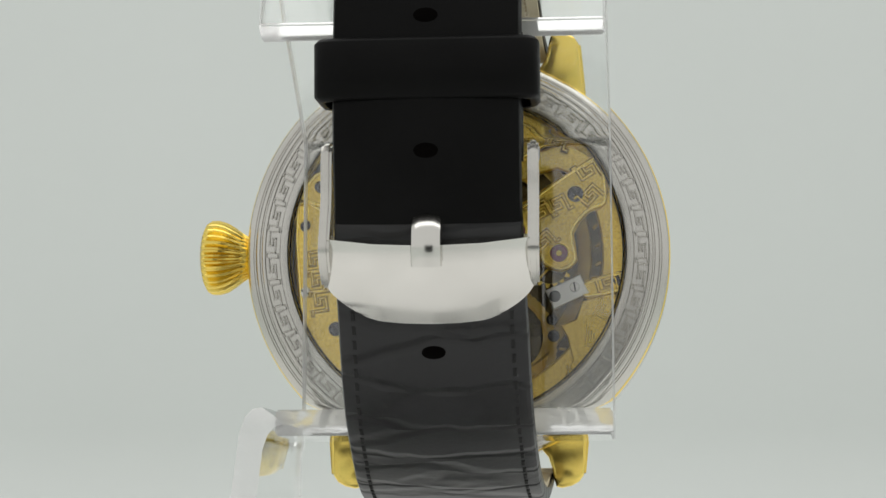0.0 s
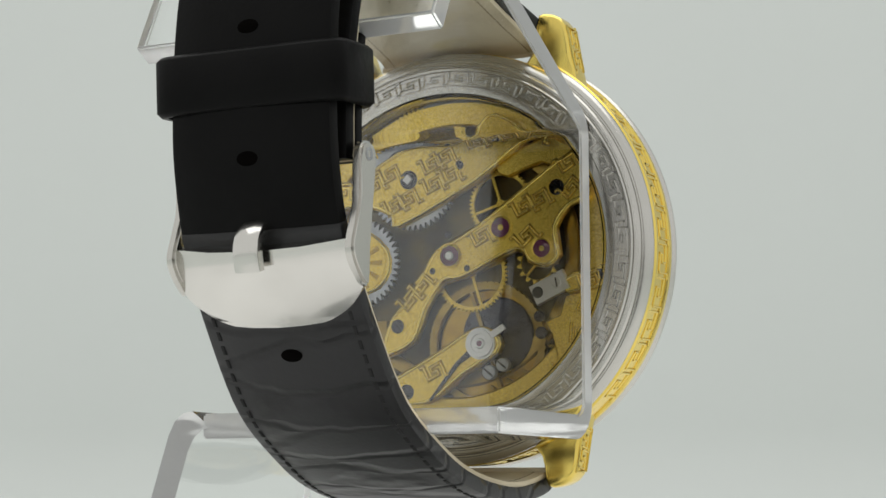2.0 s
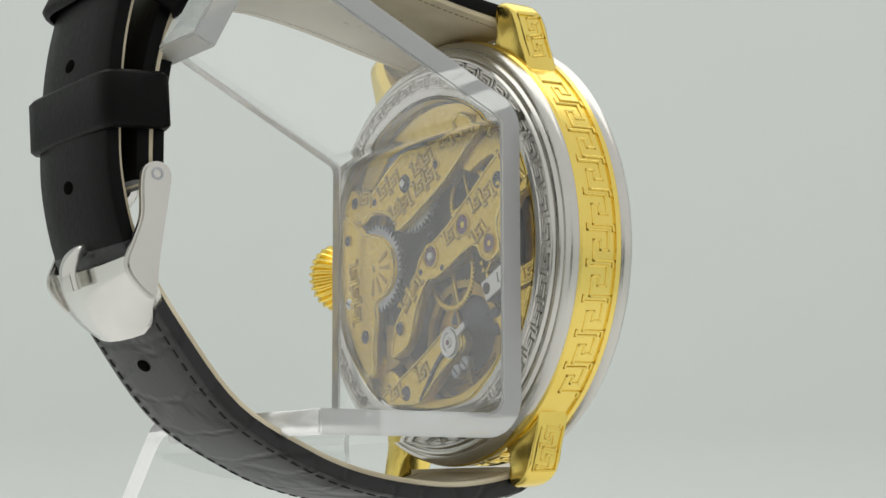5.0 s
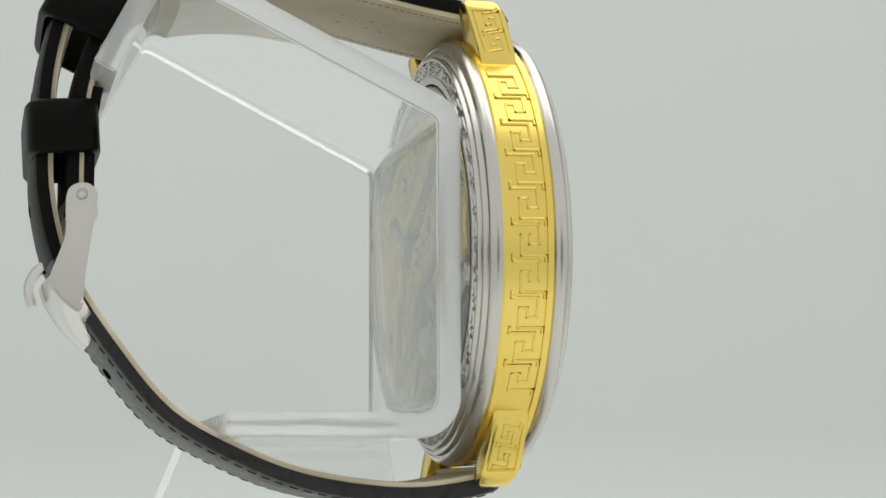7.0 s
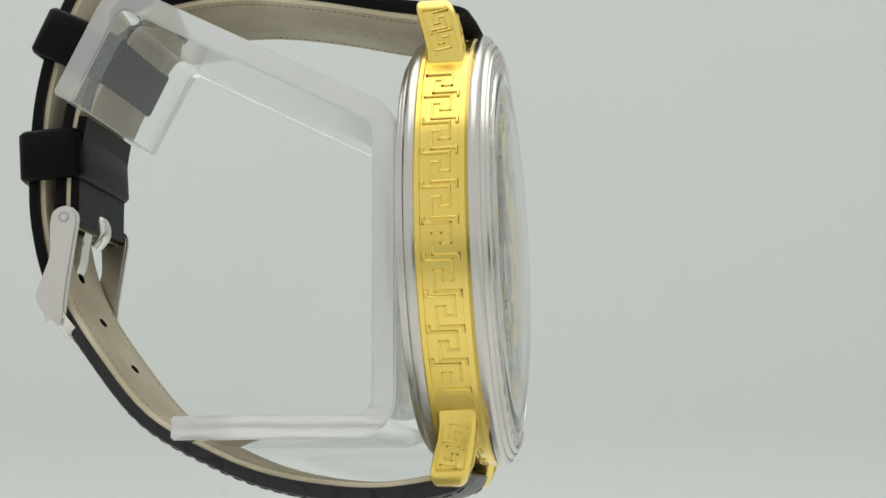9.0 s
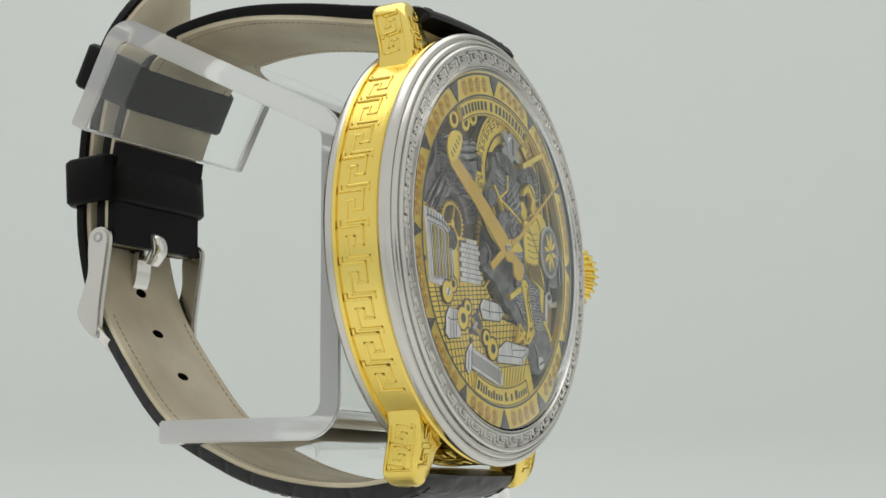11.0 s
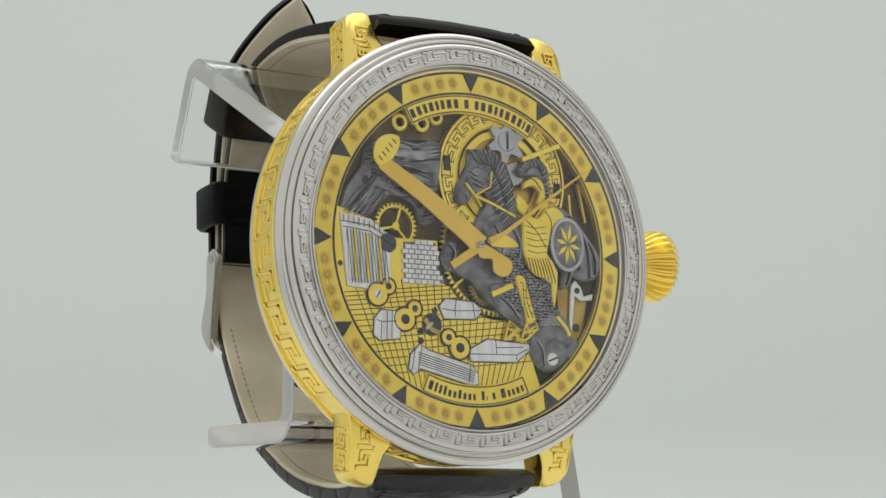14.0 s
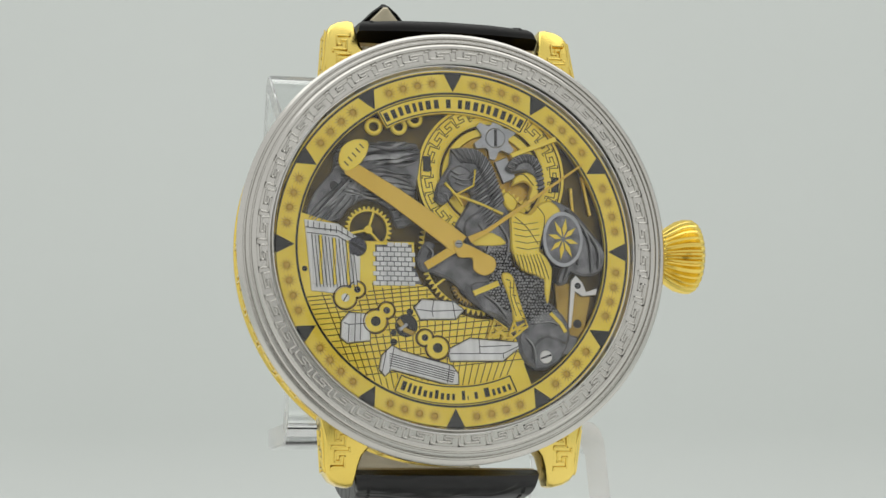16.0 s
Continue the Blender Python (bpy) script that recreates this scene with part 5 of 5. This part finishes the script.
        detail("engraved_ray", strip([c + d * 1.2, c + d * 3.2], [0.25, 0.6], 8.6, 8.4, 0.06), RELIEF_GOLD, made["crown_bridge"])
    # screws and holes
    for bridge, c, r in (("barrel_bridge", (15.5, 7.8), 0.75), ("barrel_bridge", (11.2, 7.4), 0.5), ("barrel_bridge", (-1.5, 9.9), 0.55), ("barrel_bridge", (-6.0, 12.9), 0.6), ("barrel_bridge", (0.0, 12.6), 0.4),
                         ("crown_bridge", (17.3, 3.5), 0.7), ("crown_bridge", (13.8, -8.2), 0.85), ("train_bridge", (6.4, -7.8), 0.85), ("train_bridge", (-13.0, 6.6), 0.95), ("balance_cock", (5.3, -15.2), 0.95),
                         ("escape_cock", (-17.8, -2.8), 0.85)):
        detail("screw_sink", turned([(r, 8.45), (r + 0.16, 8.45), (r + 0.16, 8.3), (r, 8.3)], 24, c), MOVEMENT_GOLD, made[bridge])
        screw("screw", c, r, 8.42 if bridge != "balance_cock" else 8.55, 8.0, BLUED, made[bridge], 40)
    screw("screw", (17.3, -4.0), 0.65, 8.5, 8.0, SATIN_STEEL, made["crown_bridge"], 60)
    arbor = disc("barrel_arbor", (4.8, 8.7), 1.1, 8.45, 8.0, BLUED, made["barrel_bridge"])
    detail("square", plate([(p[0], p[1]) for p in circle(*(4.8, 8.7), 0.62, 4)], 8.75, 8.4, 0.06), SATIN_STEEL, arbor)
    for c, r in (((-0.1, -0.2), 1.45), ((-6.3, 2.6), 1.4), ((-11.1, 0.0), 1.25)):
        jewel(c, r, 8.42, -1, made["train_bridge"])
    disc("jewel_cap", (-0.1, -0.2), 0.5, 8.6, 8.3, SATIN_STEEL, made["train_bridge"])
    for p in ((0.1, 2.2), (2.0, -1.8), (-2.2, -1.7)):
        disc("dowel", p, 0.42, 8.42, 8.0, BLUED, made["train_bridge"], n=16)
    # Greek key engraving laid along the bridges
    key = key_mesh("meander_key", GOLD, 2.35, 2.2, 0.24, 0.22)
    # a wider dark key under each one paints the shadow along its bars
    dark_key = key_mesh("key_shadow", DARK_GOLD, 2.35, 2.2, 0.42, 0.025)
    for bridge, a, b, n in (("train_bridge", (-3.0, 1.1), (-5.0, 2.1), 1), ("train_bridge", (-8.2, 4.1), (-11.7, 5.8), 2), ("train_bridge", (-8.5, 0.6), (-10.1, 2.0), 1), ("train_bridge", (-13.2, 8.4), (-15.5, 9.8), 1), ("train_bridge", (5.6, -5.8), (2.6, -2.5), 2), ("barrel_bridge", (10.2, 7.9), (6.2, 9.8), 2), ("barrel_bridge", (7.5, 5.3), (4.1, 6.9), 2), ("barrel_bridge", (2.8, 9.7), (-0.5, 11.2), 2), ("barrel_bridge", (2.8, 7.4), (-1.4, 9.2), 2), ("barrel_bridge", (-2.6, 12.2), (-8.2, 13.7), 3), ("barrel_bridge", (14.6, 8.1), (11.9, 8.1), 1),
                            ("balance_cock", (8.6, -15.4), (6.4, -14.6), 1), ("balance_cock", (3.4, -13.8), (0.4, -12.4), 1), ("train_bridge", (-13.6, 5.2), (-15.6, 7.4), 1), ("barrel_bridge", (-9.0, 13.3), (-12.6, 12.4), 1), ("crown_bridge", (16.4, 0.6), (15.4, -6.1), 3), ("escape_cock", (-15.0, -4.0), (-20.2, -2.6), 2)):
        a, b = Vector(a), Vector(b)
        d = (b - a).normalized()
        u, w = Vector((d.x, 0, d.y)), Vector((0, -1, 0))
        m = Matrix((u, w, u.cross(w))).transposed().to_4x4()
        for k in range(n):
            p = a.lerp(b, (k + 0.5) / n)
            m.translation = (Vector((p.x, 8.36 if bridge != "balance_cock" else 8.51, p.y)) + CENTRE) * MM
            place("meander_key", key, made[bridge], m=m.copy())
            place("key_shadow", dark_key, made[bridge], m=m.copy())
    for k in range(46):
        a = radians(k * 7.8)
        detail("winding_click", strip([(15.2 * math.sin(a), 15.2 * math.cos(a)), (15.75 * math.sin(a + 0.03), 15.75 * math.cos(a + 0.03))], 0.3, 6.6, 6.0, 0.05), DARK_GOLD, base) if 190 < k * 7.8 < 350 else None
    detail("inner_step", turned([(13.2, 5.9), (13.2, 6.4), (13.4, 6.5), (14.6, 6.5), (14.8, 6.3), (14.8, 5.9)], 80), DARK_GOLD, base)
    detail("case_wall", plate([(10.8, -7.1), (8.2, -7.0), (8.3, -11.7), (11.1, -12.6)], 7.4, 6.2, 0.1), DARK_GOLD, watch, "brown gilt wall between the bridges")
    # regulator on the balance cock
    reg = detail("regulator", turned([(0, 9.0), (0.5, 9.0), (0.6, 8.85), (1.0, 8.85), (1.05, 8.95), (1.5, 8.95), (1.55, 8.75), (1.75, 8.75), (1.75, 8.4), (0, 8.4)], 36, bal), SATIN_STEEL, watch, "steel regulator disc with a jewel")
    disc("cap_jewel", bal, 0.42, 9.02, 8.9, RUBY, reg, n=16)
    detail("index", strip([bal, (-1.0, -12.2), (2.4, -16.2)], [0.9, 0.5, 0.3], 8.72, 8.55, 0.05), BLUED, reg)
    detail("stud_arm", strip([bal, (-6.7, -8.3)], [0.9, 0.7], 8.8, 8.6, 0.06), SATIN_STEEL, reg)
    for p, r in (((-4.7, -13.3), 0.8), ((-6.3, -12.5), 0.75)):
        screw("stud", p, r, 8.7, 7.8, GREY_STEEL, reg, 50)
    for p, r in (((-8.5, -7.7), 0.7), ((-10.2, -7.3), 0.8), ((-10.4, -9.1), 0.9)):
        disc("pallet_stone", p, r * 0.75, 7.4, 7.0, BLUED, watch, n=18)
    cap = detail("end_cap", strip([(-10.0, -5.2), (-13.9, -3.4)], 2.3, 8.5, 7.8, 0.12), SATIN_STEEL, watch, "polished steel end cap")
    disc("jewel_hole", (-10.6, -4.8), 0.72, 8.54, 8.2, BLACK, cap, n=18)
    screw("screw", (-12.8, -3.8), 0.6, 8.6, 8.2, SATIN_STEEL, cap, 10)


build_movement()


# ---- movement of the things ----
TURN = [(0.0, 175.94), (0.5, 170.82), (1.0, 165.69), (1.5, 160.55), (2.0, 155.44), (2.5, 150.30), (3.0, 145.14), (3.5, 139.95), (4.0, 134.78), (4.5, 129.70), (5.0, 124.66),
        (5.5, 119.68), (6.0, 114.72), (6.5, 109.70), (7.0, 104.46), (7.5, 99.11), (8.0, 93.78), (8.5, 88.46), (9.0, 83.15), (9.5, 77.84), (10.0, 72.53), (10.5, 67.22), (11.0, 61.98),
        (11.5, 56.91), (12.0, 51.83), (12.5, 46.70), (13.0, 41.53), (13.5, 36.42), (14.0, 31.47), (14.5, 26.58), (15.0, 21.72), (15.5, 16.91), (16.0, 12.13)]


def motions():
    """The turntable, the stand and the watch on it turn together about the upright axis of the turntable."""
    for thing in (stand, watch):
        walk(thing, [(t, pose(0, 0, LIFT, 0, 0, a)) for t, a in TURN])
    walk(turntable, [(t, pose(0, 0, 0, 0, 0, a)) for t, a in TURN])


motions()
